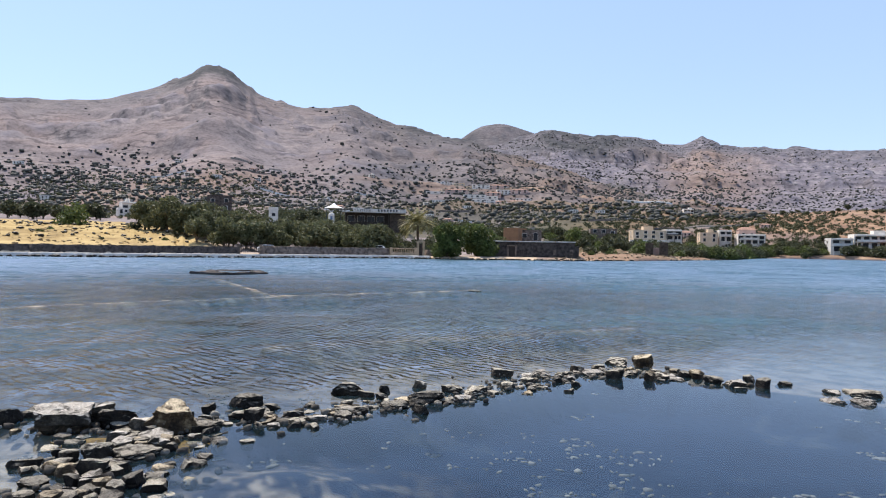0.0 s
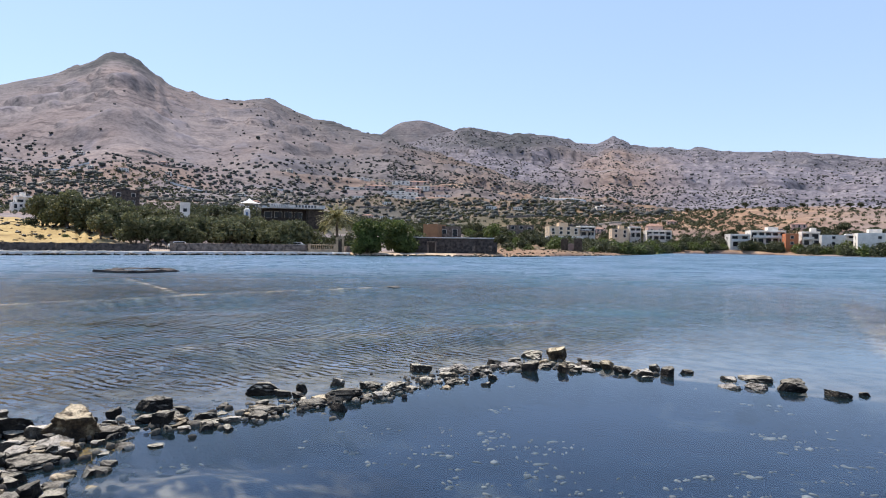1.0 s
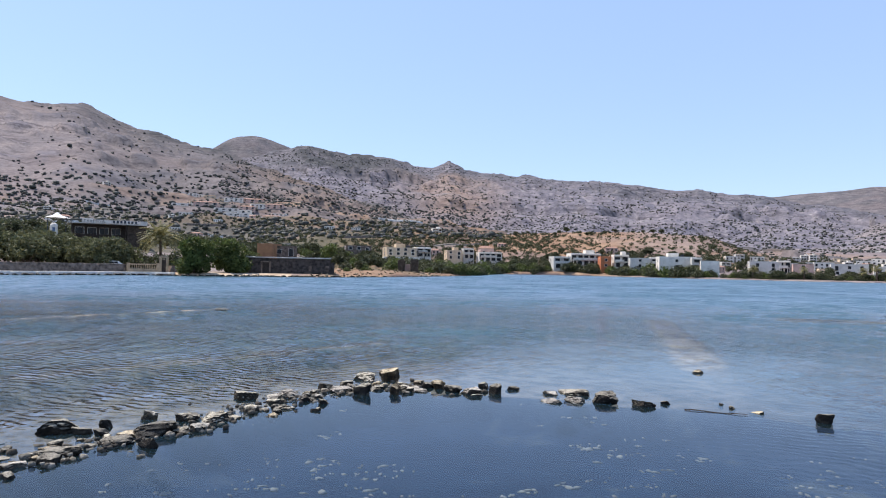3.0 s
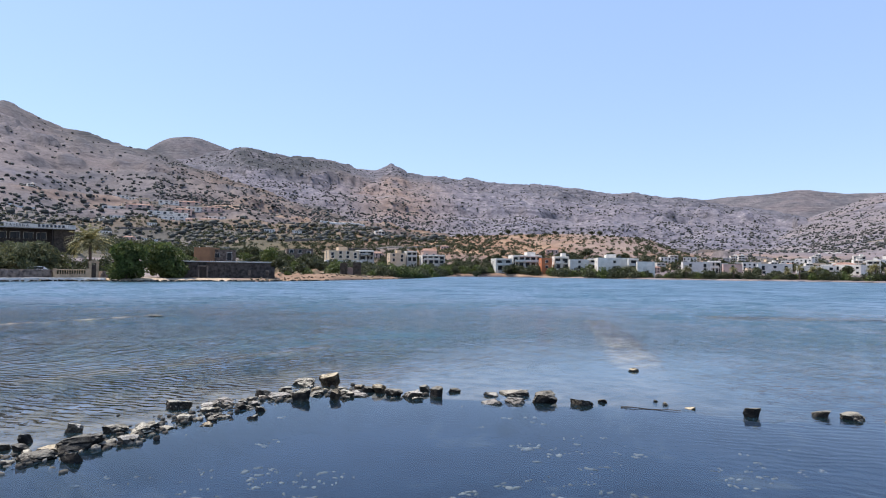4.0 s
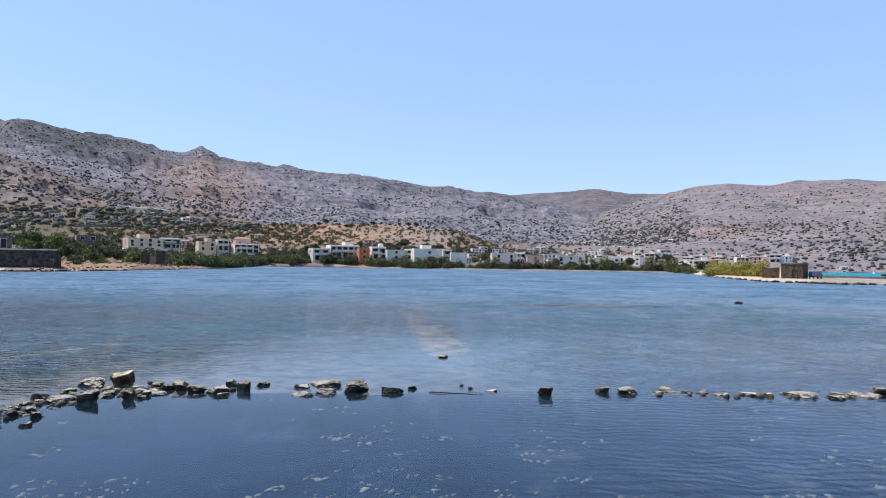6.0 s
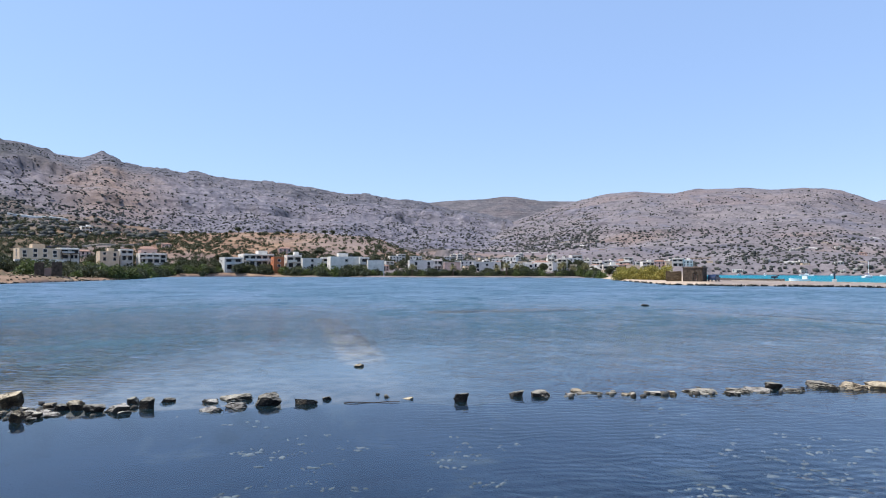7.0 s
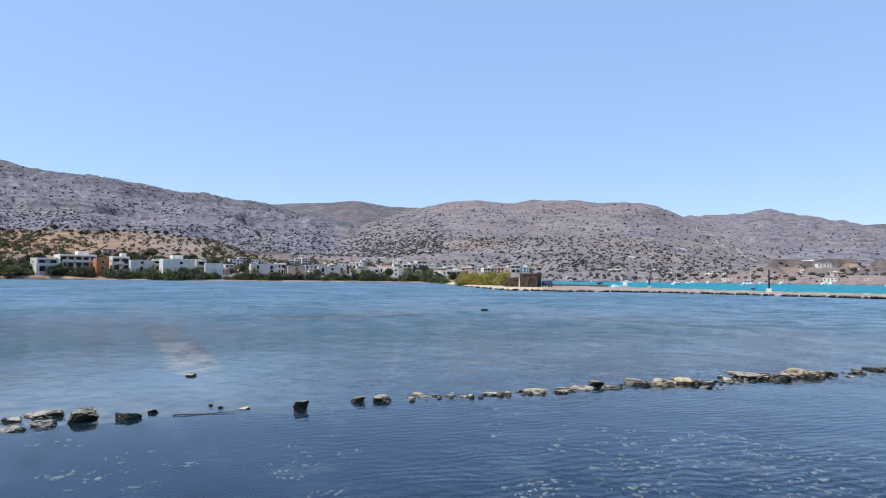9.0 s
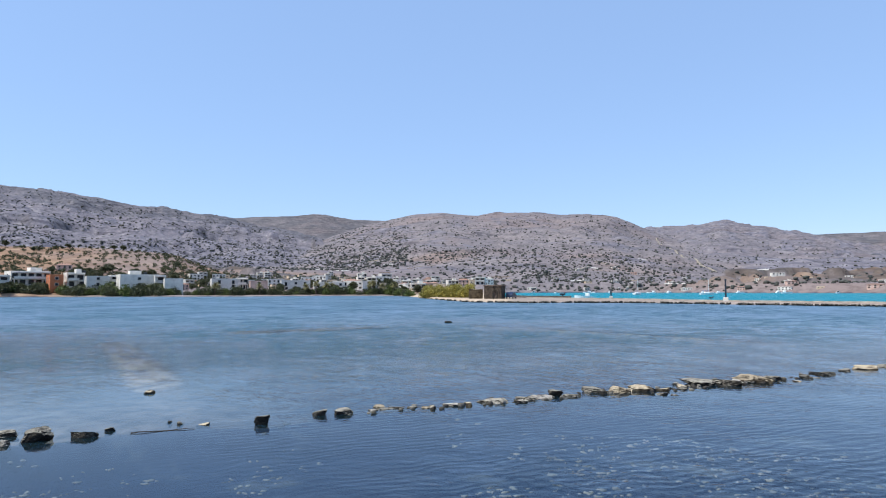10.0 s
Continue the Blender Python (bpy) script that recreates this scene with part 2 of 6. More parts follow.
    tr = k.node("ShaderNodeBsdfTransparent")
    tr.inputs[0].default_value = (*tint, 1)
    df = k.node("ShaderNodeBsdfDiffuse")
    df.inputs[0].default_value = (*deep[1], 1)
    body = k.node("ShaderNodeMixShader")
    k.link(bump.outputs[0], df.inputs["Normal"])
    k.link(k.math("ADD", k.math("MULTIPLY", k.attr("cloudy"), deep[0]), 0.07), body.inputs[0])      # clear in the lee, cloudier outside
    k.link(tr.outputs[0], body.inputs[1])
    k.link(df.outputs[0], body.inputs[2])
    # wind streaks: patches of rougher and smoother water
    n4 = k.node("ShaderNodeTexNoise", Scale=0.5, Detail=3.0, Roughness=0.62)
    k.link(pos, n4.inputs["Vector"])
    streak = k.ramp(n4.outputs["Fac"], (0.42, (0.50, 0.50, 0.50)), (0.58, (1.50, 1.50, 1.50)))
    mp6 = k.node("ShaderNodeMapping")      # single wavelets
    mp6.inputs["Rotation"].default_value = (0, 0, radians(-20))
    mp6.inputs["Scale"].default_value = (1.3, 0.75, 1)
    k.link(pos, mp6.inputs[0])
    n6 = k.node("ShaderNodeTexNoise", Scale=1.35, Detail=2.0, Roughness=0.55)
    k.link(mp6.outputs[0], n6.inputs["Vector"])
    streak = k.math("MULTIPLY", streak, k.ramp(n6.outputs["Fac"], (0.40, (0.55, 0.55, 0.55)), (0.60, (1.45, 1.45, 1.45))))
    streak = k.math("ADD", k.math("MULTIPLY", k.math("SUBTRACT", streak, 1.0), open_water(k)), 1.0)
    mixs = k.node("ShaderNodeMixShader")
    mirror = k.math("MULTIPLY", k.math("POWER", fres.outputs[0], 1.35), 1.6)
    k.link(k.math("MULTIPLY", k.math("MULTIPLY", mirror, ff.outputs[0]), streak, True), mixs.inputs[0])
    k.link(body.outputs[0], mixs.inputs[1])
    k.link(gl.outputs[0], mixs.inputs[2])
    k.link(mixs.outputs[0], out.inputs["Surface"])
    return k.m


M_LAGOON = water_material("lagoon_water", (0.80, 0.87, 0.93), (0.60, (0.074, 0.160, 0.215), 0.64), lambda k: k.attr("open_water"))
M_SEA = water_material("sea_water", (0.35, 0.65, 0.72), (0.80, (0.004, 0.215, 0.275), 0.33), lambda k: k.attr("open_water"))


def stone_material(name, c0, c1, c2, lit_top):
    """Weathered limestone, algae-stained, with pits and grain; sunlit tops and shaded sides coloured in."""
    k = Mat(name, 0.85, 0, 0.25)
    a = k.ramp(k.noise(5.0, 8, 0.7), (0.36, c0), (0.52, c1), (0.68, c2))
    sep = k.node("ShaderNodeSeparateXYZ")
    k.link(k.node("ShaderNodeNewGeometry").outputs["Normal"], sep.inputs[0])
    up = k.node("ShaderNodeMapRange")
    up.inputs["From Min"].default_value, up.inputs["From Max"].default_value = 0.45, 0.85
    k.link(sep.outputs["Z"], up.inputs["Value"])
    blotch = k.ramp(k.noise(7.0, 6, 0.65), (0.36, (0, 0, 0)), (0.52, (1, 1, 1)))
    # upward faces tinted paler, as the sun strikes them; blotches break it up
    a = k.mix(k.math("MULTIPLY", up.outputs[0], blotch), a, lit_top)
    f = k.ramp(k.noise(42.0, 5, 0.75), (0.34, (0.45, 0.45, 0.45)), (0.62, (1.12, 1.12, 1.12)))
    a = k.mix(1.0, a, f, "MULTIPLY")
    a = k.mix(1.0, a, k.ramp(k.rand(), (0, (0.6, 0.58, 0.56)), (1, (1.15, 1.12, 1.06))), "MULTIPLY")
    k.base(a).bump(k.noise(16.0, 8, 0.75), 1.0, 0.045)
    return k.m


# side tones taken down so that upright faces look shaded
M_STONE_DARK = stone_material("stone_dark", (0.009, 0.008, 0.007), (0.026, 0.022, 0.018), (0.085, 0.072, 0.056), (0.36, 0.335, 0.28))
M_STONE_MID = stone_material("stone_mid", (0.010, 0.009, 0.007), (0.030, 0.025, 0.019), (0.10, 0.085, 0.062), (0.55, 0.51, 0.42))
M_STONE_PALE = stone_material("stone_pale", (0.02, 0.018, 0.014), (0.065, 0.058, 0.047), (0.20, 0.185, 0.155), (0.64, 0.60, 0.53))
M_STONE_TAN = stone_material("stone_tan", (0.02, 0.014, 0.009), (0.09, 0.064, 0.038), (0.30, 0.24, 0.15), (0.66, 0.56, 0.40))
_k = Mat("stone_chip", 0.9, 0, 0.2)
_k.base(_k.mix(1.0, _k.ramp(_k.island(), (0.0, (0.05, 0.045, 0.04)), (0.45, (0.10, 0.088, 0.07)), (0.78, (0.18, 0.165, 0.135)), (1.0, (0.32, 0.295, 0.25))), _k.ramp(_k.noise(30, 5, 0.7), (0.35, (0.5, 0.5, 0.5)), (0.6, (1, 1, 1))), "MULTIPLY")).bump(_k.noise(20, 5), 0.6, 0.03)
M_STONE_CHIP = _k.m
M_STONE_BED = simple("bed_stone", (0.27, 0.26, 0.22), 0.35, 2.0, 0.9, bump=0.3)
M_ALGAE = simple("golden_algae", (0.30, 0.16, 0.02), 0.25, 6, 0.6)


def leaf_material(name, c0, c1):
    k = Mat(name, 0.6, 0, 0.25)
    a = k.ramp(k.island(), (0.0, c0), (1.0, c1))
    big = k.ramp(k.noise(0.6, 3), (0.35, (0.65, 0.65, 0.65)), (0.65, (1.15, 1.15, 1.1)))
    a = k.mix(1.0, a, big, "MULTIPLY")
    k.base(a)
    tl = k.node("ShaderNodeBsdfTranslucent")      # leaves let some light through
    k.link(a, tl.inputs["Color"])
    mx = k.node("ShaderNodeMixShader")
    mx.inputs[0].default_value = 0.3
    k.link(k.b.outputs[0], mx.inputs[1])
    k.link(tl.outputs[0], mx.inputs[2])
    k.link(mx.outputs[0], k.t.nodes["Material Output"].inputs["Surface"])
    return k.m


M_TAMARISK = leaf_material("tamarisk_leaf", (0.078, 0.088, 0.042), (0.175, 0.178, 0.088))
M_LEAF = leaf_material("green_leaf", (0.055, 0.082, 0.024), (0.155, 0.185, 0.056))
M_LEAF_YELLOW = leaf_material("yellow_leaf", (0.20, 0.175, 0.03), (0.40, 0.34, 0.09))
M_LEAF_DARK = leaf_material("dark_leaf", (0.046, 0.055, 0.028), (0.110, 0.116, 0.060))
# far bushes: leaf colour greyed and lightened to stand in for haze
M_SCRUB = leaf_material("scrub_leaf", (0.064, 0.069, 0.062), (0.135, 0.133, 0.115))
M_PALM = leaf_material("palm_leaf", (0.10, 0.10, 0.04), (0.36, 0.32, 0.15))
M_TUFT = leaf_material("dry_tuft", (0.16, 0.11, 0.05), (0.36, 0.26, 0.12))
M_BARK = simple("bark", (0.14, 0.10, 0.07), 0.2, 8)
M_WHITE = simple("whitewash", (0.76, 0.71, 0.63), 0.08, 0.5, 0.85, rand=0.12, bump=0.1)
M_GREYWALL = simple("grey_render", (0.58, 0.555, 0.51), 0.07, 0.5, 0.9, bump=0.1)
M_CREAM = simple("cream_render", (0.60, 0.47, 0.33), 0.07, 0.5, 0.9, bump=0.1)
M_OLDCREAM = simple("weathered_cream", (0.40, 0.30, 0.20), 0.15, 1.2, 0.9)
M_OCHRE = simple("ochre_render", (0.31, 0.165, 0.085), 0.10, 0.6, 0.9, bump=0.15)
M_TERRACOTTA = simple("terracotta_render", (0.50, 0.17, 0.075), 0.08, 0.5, 0.9, bump=0.1)
M_PINK = simple("pink_render", (0.58, 0.40, 0.33), 0.07, 0.5, 0.9, bump=0.1)
M_TILE = simple("roof_tile", (0.34, 0.20, 0.145), 0.2, 2.5, 0.85)
M_CONCRETE = simple("concrete", (0.56, 0.54, 0.50), 0.12, 0.8, 0.9)
M_QUAY = simple("quay_stone", (0.31, 0.265, 0.21), 0.25, 0.9, 0.95, bump=0.6, dist=0.05)
M_DARKWALL = simple("dark_rubble_wall", (0.085, 0.07, 0.062), 0.3, 1.6, 0.95, bump=0.8, dist=0.1)
M_RUBBLE = simple("rubble_wall", (0.20, 0.155, 0.125), 0.3, 1.5, 0.95, bump=0.8, dist=0.1)
M_RUIN = simple("ruin_stone", (0.085, 0.064, 0.048), 0.3, 1.8, 0.95, bump=0.8, dist=0.1)
M_PLANK = simple("dark_timber", (0.055, 0.042, 0.034), 0.2, 2.0, 0.8)
M_GLASS = simple("window_pane", (0.018, 0.02, 0.024), 0.1, 1.0, 0.2, spec=0.25, bump=0)
M_SHUTTER = simple("blue_shutter", (0.10, 0.16, 0.26), 0.1, 2.0, 0.6)
M_METAL = simple("painted_metal", (0.05, 0.06, 0.08), 0.15, 3.0, 0.5, 0.6)
M_BOAT = simple("white_gelcoat", (0.80, 0.80, 0.78), 0.04, 1.5, 0.3, bump=0)
M_CANVAS = simple("white_canvas", (0.82, 0.81, 0.78), 0.05, 1.0, 0.9)
M_SAIL = simple("blue_canvas", (0.03, 0.07, 0.20), 0.1, 1.0, 0.9)


# ---- the lie of the land: by bearing (degrees left of y) and distance from the eye ----
def curve(az, *pts):
    """Smooth interpolation over bearings; pts are (bearing, value), falling bearings."""
    p = sorted(pts)
    xs, ys = [a for a, _ in p], [v for _, v in p]
    return sum(np.interp(az + k, xs, ys) for k in (-0.55, -0.3, 0, 0.3, 0.55)) / 5


def shore(az):
    s = curve(az, (60, 122), (34, 122), (26.5, 118), (18, 124), (11, 130), (4, 140), (-1, 136), (-6, 142), (-10.5, 143), (-15, 156),
              (-19.6, 186), (-22.6, 215), (-23.8, 238), (-25.6, 332), (-29, 346), (-33.5, 338), (-38, 318), (-42.5, 303), (-47, 290), (-57, 290),
              (-61, 283), (-62.2, 250), (-63.2, 196), (-65.4, 152), (-67.4, 130), (-70, 128), (-72.5, 123), (-77, 126), (-81.6, 124), (-86, 118),
              (-90, 112), (-95.5, 109), (-104, 107), (-130, 112))
    return s + 1.1 * fbm(az * 1.3, az * 0 + 3.3, 3, 5) + 0.012 * s * fbm(az * 0.35, az * 0 + 8.1, 2, 6)


def spit_back(az):
    """The seaward edge of the causeway; where there is none, out of reach."""
    return curve(az, (-69.0, 205), (-70.5, 186), (-72.5, 170), (-77, 159), (-81.6, 146), (-86, 131), (-90, 124), (-95.5, 119), (-104, 117), (-130, 122))


def far_shore(az):
    return curve(az, (-60, 430), (-66, 470), (-70.6, 560), (-79, 560), (-84, 520), (-92, 470), (-100, 430), (-130, 430)) + 6 * fbm(az * 0.8, az * 0, 3, 9)


#        crest distance, start, power, roughness, crest height as an angle by bearing
def ridges(az):
    rows = []
    rows.append((curve(az, (45, 1900), (5, 1900), (-5, 1650), (-22, 900), (-40, 700)), 240, 1.62,
                 curve(az, (60, 8.0), (45, 9.4), (34, 10.0), (31.9, 10.15), (27.5, 10.75), (23.9, 12.0), (21.2, 13.4), (20.2, 14.2), (19.3, 14.35), (18.2, 14.0), (15.7, 12.3),
                       (13.9, 11.8), (11, 11.4), (8, 11.75), (4.3, 10.4), (1.3, 9.75), (-1.4, 9.2), (-7, 7.5), (-12.7, 5.8), (-18.7, 4.3), (-22.5, 3.4), (-30, 2.2), (-40, 1.2), (-50, 0.2)), 1.0))
    rows.append((0 * az + 3300, 1900, 1.3, curve(az, (3, 7.5), (-1, 9), (-3, 10.4), (-5, 10.65), (-7.2, 9.95), (-10, 8.9), (-15, 7), (-25, 4)), 0.6))
    rows.append((0 * az + 2500, 620, 1.45, curve(az, (4, 7), (0, 8.4), (-5, 8.9), (-7.2, 9.5), (-8.9, 10.0), (-12.7, 9.5), (-16.3, 9.15), (-18.6, 8.6), (-20.4, 8.6), (-20.9, 8.95), (-21.7, 9.1),
                                                     (-22.2, 8.5), (-23.7, 8.25), (-27.8, 8.0), (-31.4, 7.5), (-34, 7.45), (-38.2, 6.8), (-42, 6.4), (-45.7, 5.85), (-50, 5.2), (-56, 4), (-62, 2.5)), 1.0))
    rows.append((0 * az + 3500, 1600, 1.3, curve(az, (-38, 4.8), (-45.7, 5.85), (-48.7, 6.0), (-52.4, 6.25), (-54.3, 6.5), (-56.7, 6.05), (-60.1, 5.95), (-64, 5.5), (-70, 5), (-80, 4)), 0.6))
    rows.append((0 * az + 2300, 430, 1.35, curve(az, (-40, 0.3), (-44, 1.0), (-48, 2.1), (-52.9, 3.6), (-57.8, 5.3), (-60, 5.9), (-62.5, 6.5), (-65, 6.7), (-67.6, 6.3), (-69.6, 6.52), (-73.4, 6.52),
                                                     (-75.3, 6.27), (-76.7, 6.44), (-79.4, 6.14), (-82.3, 4.9), (-86, 3.6), (-90, 2.2), (-96, 1.0), (-110, 0.5)), 0.8))
    rows.append((0 * az + 3100, 700, 1.25, curve(az, (-72, 3.5), (-78, 4.5), (-82.3, 5.0), (-83.8, 5.1), (-85.9, 5.1), (-88.1, 5.46), (-90.6, 4.85), (-93.5, 4.25), (-96, 3.5), (-98.5, 2.95), (-104, 2.0), (-125, 1.2)), 0.9))
    rows.append((0 * az + 570, 335, 1.0, curve(az, (-16, 0.2), (-19, 1.4), (-22.6, 2.7), (-25.5, 2.95), (-31.3, 3.3), (-37.7, 3.35), (-42.9, 2.95), (-44.7, 2.1), (-47, 1.4), (-49.5, 0.6), (-53, 0.1)), 0.12))
    return rows


def smooth01(x):
    x = np.clip(x, 0, 1)
    return x * x * (3 - 2 * x)


# the drowned wall: a low ridge on the bed that carries the stones
WALL = [(-12, 8.0), (-5.6, 8.64), (-4.3, 8.45), (-3.45, 8.64), (-2.42, 9.0), (-1.43, 9.7), (-0.6, 10.0), (0.7, 11.2), (1.5, 12), (2.7, 12.8), (3.6, 12.95), (4.2, 12.4), (5, 12),
        (6.4, 11.2), (7, 10.4), (8, 9.8), (9, 9.0), (9.5, 7.9), (10.9, 7.1), (12.1, 6.2), (13.3, 4.9), (14.8, 3.8), (16.3, 2.3), (17.8, 1.1), (19, -0.1), (21.5, -1.9), (26, -5)]
SPUR = [(-3.75, 8.4), (-3.8, 7.2), (-3.75, 6.0), (-3.4, 4.6)]


def near_line(x, y, pts):
    best = np.full(np.shape(x), 1e9)
    for (ax, ay), (bx, by) in zip(pts, pts[1:]):
        dx, dy = bx - ax, by - ay
        t = np.clip(((x - ax) * dx + (y - ay) * dy) / (dx * dx + dy * dy), 0, 1)
        best = np.minimum(best, np.hypot(x - ax - t * dx, y - ay - t * dy))
    return best


def ridge_of_wall(x, y):
    out = np.zeros(np.shape(x))
    m = np.hypot(x, y) < 40
    if np.any(m):
        a, b = near_line(x[m], y[m], WALL), near_line(x[m], y[m], SPUR)
        out[m] = np.maximum(np.exp(-(a / 0.42) ** 2), np.exp(-(b / 0.75) ** 2))
    return out


def land(az, r):
    """Height, and the cover of the ground by kind."""
    x, y = -np.sin(np.radians(az)) * r, np.cos(np.radians(az)) * r
    s = shore(az)
    lean = (shore(az + 0.15) - shore(az - 0.15)) / 0.3 * 57.3 / np.maximum(r, 1)
    u = (r - s) / np.sqrt(1 + np.where(r > 0.6 * s, lean * lean, 0))      # distance from the water's edge
    # flat shore, then a plain that rises inland
    plain = -0.10 + 0.69 * smooth01(u / 4) + 0.9 * smooth01((u - 4) / 40) + np.maximum(0, u - 18) * curve(az, (40, 0.040), (24, 0.050), (18, 0.080), (5, 0.072), (-5, 0.05), (-15, 0.036), (-25, 0.03), (-40, 0.03), (-45, 0.05), (-60, 0.045), (-67, 0.02), (-70, 0.012), (-100, 0.012))
    field = curve(az, (60, 9), (33, 7.6), (28, 7.0), (22, 5.6), (19, 3.4), (15, 1.0), (12, 0))
    plain = plain + smooth01((u - 5.2) / 1.4) * curve(az, (40, 0.85), (21, 0.85), (17, 0.3), (15, 0)) * (r < 400) + np.clip((field - 1.7) / 7, 0, 1) * 2.6 * smooth01((r - 133) / 50)
    bluff = smooth01((r - 158) / 12) * np.exp(-((az + 15.5) / 4.5) ** 2) * 0.9 * np.exp(-np.maximum(0, r - 190) / 40)
    plain = plain + bluff
    z = plain
    brown = np.zeros_like(r)
    rockk = np.zeros_like(r)
    maq, first, bare, dots = (np.zeros_like(r) for _ in range(4))
    rough = fbm(x / 190, y / 190, 6, 20)
    gully = 1 - np.abs(fbm(x / 260 + 0.2 * rough, y / 260, 4, 40)) * 2.2
    crag = fbm(x / 45, y / 45, 5, 60)
    top = np.full_like(r, -1e9)
    for i, (rc, r0, p, el, amp) in enumerate(ridges(az)):
        zc = 2.4 + rc * np.tan(np.radians(el + (0.1 if i < 6 else 0)))
        v = np.clip((r - r0) / (rc - r0), 0, 1)
        h = np.where(r < rc, zc * v ** p, zc * (1 - 0.45 * np.clip((r - rc) / (0.5 * rc), 0, 1)))
        w = smooth01(v * 2.2)
        edge = 1 - 0.72 * np.exp(-((r - rc) / (0.16 * rc)) ** 2)
        h = h + amp * (16 * rough * edge + 22 * (gully - 0.45) * edge + (2.6 if i == 0 else 4.5) * crag) * w
        if i in (0, 2, 5):      # outcrops towards the crest
            h = h + 13 * smooth01((crag - 0.05) / 0.25) * smooth01((v - 0.5) / 0.3) * edge
        if i == 2:      # rock bands of the middle ridge
            band = np.sin(h / 21.0 + 1.5 * rough)
            h = h + 15 * smooth01((band - 0.1) / 0.5) * w * edge
        if i in (0, 2):
            h = h + (7 * np.exp(-((az - 17) / 5) ** 2) if i == 0 else 3) * fbm(x / 22, y / 22, 3, 61) * np.exp(-((r - rc) / (0.06 * rc)) ** 2)
        win = h > np.maximum(z, top)
        brown = np.where(win, 1.0 if i == 6 else 0.0, brown)
        rockk = np.where(win, (0.12, 0.34, 0.80, 0.36, 0.24, 0.52, 0.0)[i], rockk)
        belt = smooth01((v - 0.72 + 0.25 * rough) / 0.12) * (0.62 * np.exp(-((az + 12) / 4.5) ** 2) + 0.33) if i == 2 else (0.45 + 0 * v if i in (1, 3) else 0.35 * smooth01((v - 0.8) / 0.2) * (i == 0))
        if i == 0:      # dark rock of the summit
            belt = belt + 0.6 * np.exp(-((az - 19.4) / 2.6) ** 2) * smooth01((v - 0.90 + 0.06 * crag) / 0.05)
        maq = np.where(win, belt, maq)
        first = np.where(win, float(i == 0), first)
        tan = np.exp(-((az + 21.5) / 4.2) ** 2) * smooth01((v - 0.30) / 0.2) * smooth01((0.92 - v) / 0.1) if i == 2 else 0 * v
        rockk = np.where(win, rockk * (1 - 0.75 * tan), rockk)
        bare = np.where(win, tan, bare)
        dots = np.where(win, ((0.36 + 0.7 * smooth01((0.62 - v + 0.3 * rough) / 0.3)) * (1 - smooth01((az - 8) / 5) * smooth01((h / r - 0.118 - 0.02 * crag) / 0.02)) if i == 0 else (0.55 if i in (1, 3) else 1.0) + 0 * v) * (1 - 0.5 * tan), dots)
        top = np.maximum(top, h)
    z = np.maximum(z, top)
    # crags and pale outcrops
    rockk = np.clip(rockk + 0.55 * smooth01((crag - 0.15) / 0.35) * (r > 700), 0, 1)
    # the sea beyond the causeway
    sb, fs = spit_back(az), far_shore(az)
    sea = (r > sb) & (r < fs) & (az < -69.2)
    z = np.where(sea, -np.minimum(2.5, 0.2 * np.minimum(r - sb, fs - r)), z)
    isle = (az < -62) & (r < np.where(az < -69.2, sb, 235))
    z = np.where(isle & (u > 0), np.minimum(z, -0.1 + 0.5 * smooth01(u / 3) + 0.10 * crag), z)
    z = np.where((az < -69) & (r >= fs), np.maximum(np.minimum(z, 1e9), 0.3) * smooth01((r - fs) / 25) + 0.2, z)
    # the lagoon bed
    depth = np.minimum(0.62 + 0.18 * fbm(x / 9, y / 9, 3, 80), 0.10 + 0.05 * np.maximum(0, -u))
    depth = depth - (depth - 0.10) * np.exp(-((x + 5.3) ** 2 + (y - 7.0) ** 2) / 4.5)
    depth = depth - (depth - 0.16) * np.exp(-((x + 1.9) ** 2 / 2.2 + (y - 7.0) ** 2 / 1.5))
    depth = depth - (depth - 0.07 - 0.06 * crag) * ridge_of_wall(x, y)
    z = np.where(r < s, -depth, z)
    z = np.where(r < 3.6, np.clip(0.8 - 0.8 * (r - 2.0), -depth, 0.8), z)      # the bank under the eye
    bed = ((r < s) | sea).astype(float)
    beach = np.where(bed > 0, 0, np.exp(-np.maximum(0, u - 3) / 7) * (r < 420) * np.where((az < -25.5) & (az > -61.5), 0.15, np.where((az < -8) & (az > -25.5), 0.10, 1.0)))
    beach = np.where(isle & (bed < 1), 0.85 - 0.55 * smooth01((-70.2 - az) / 1.2), beach)
    och = np.clip(0.42 * bare * smooth01(0.8 + crag) + 0.34 * first * smooth01((-1 - az) / 8) * smooth01(0.65 + fbm(x / 90, y / 90, 3, 98)) + (0.42 + 0.4 * smooth01((fbm(x / 45, y / 45, 3, 95) + 0.2) / 0.5)) * brown + 1.0 * smooth01((-6 - az) / 6) * smooth01((az + 27) / 4) * smooth01((250 - r) / 40) + 0.5 * smooth01((-8 - az) / 5) * smooth01((az + 40) / 6) * smooth01((640 - r) / 120) * (r > 240) * smooth01(0.6 + fbm(x / 60, y / 60, 3, 97)) + 0.42 * smooth01((fbm(x / 140, y / 140, 3, 90) - 0.1) / 0.3) * (r > 330) * (r < 1000), 0, 1)
    straw = np.where((r < 240) & (r > 125), smooth01((az - 17.5) / 4), 0) * (bed < 1)
    grn = np.where((r > 175) & (r < 700), 0.80 - 0.45 * smooth01((r - 420) / 260), 0) * smooth01((14 - np.abs(az + 2)) / 12 + 0.6) * (1 - straw) * (1 - brown) * smooth01((fbm(x / 60, y / 60, 3, 70) + 0.55) / 0.5)
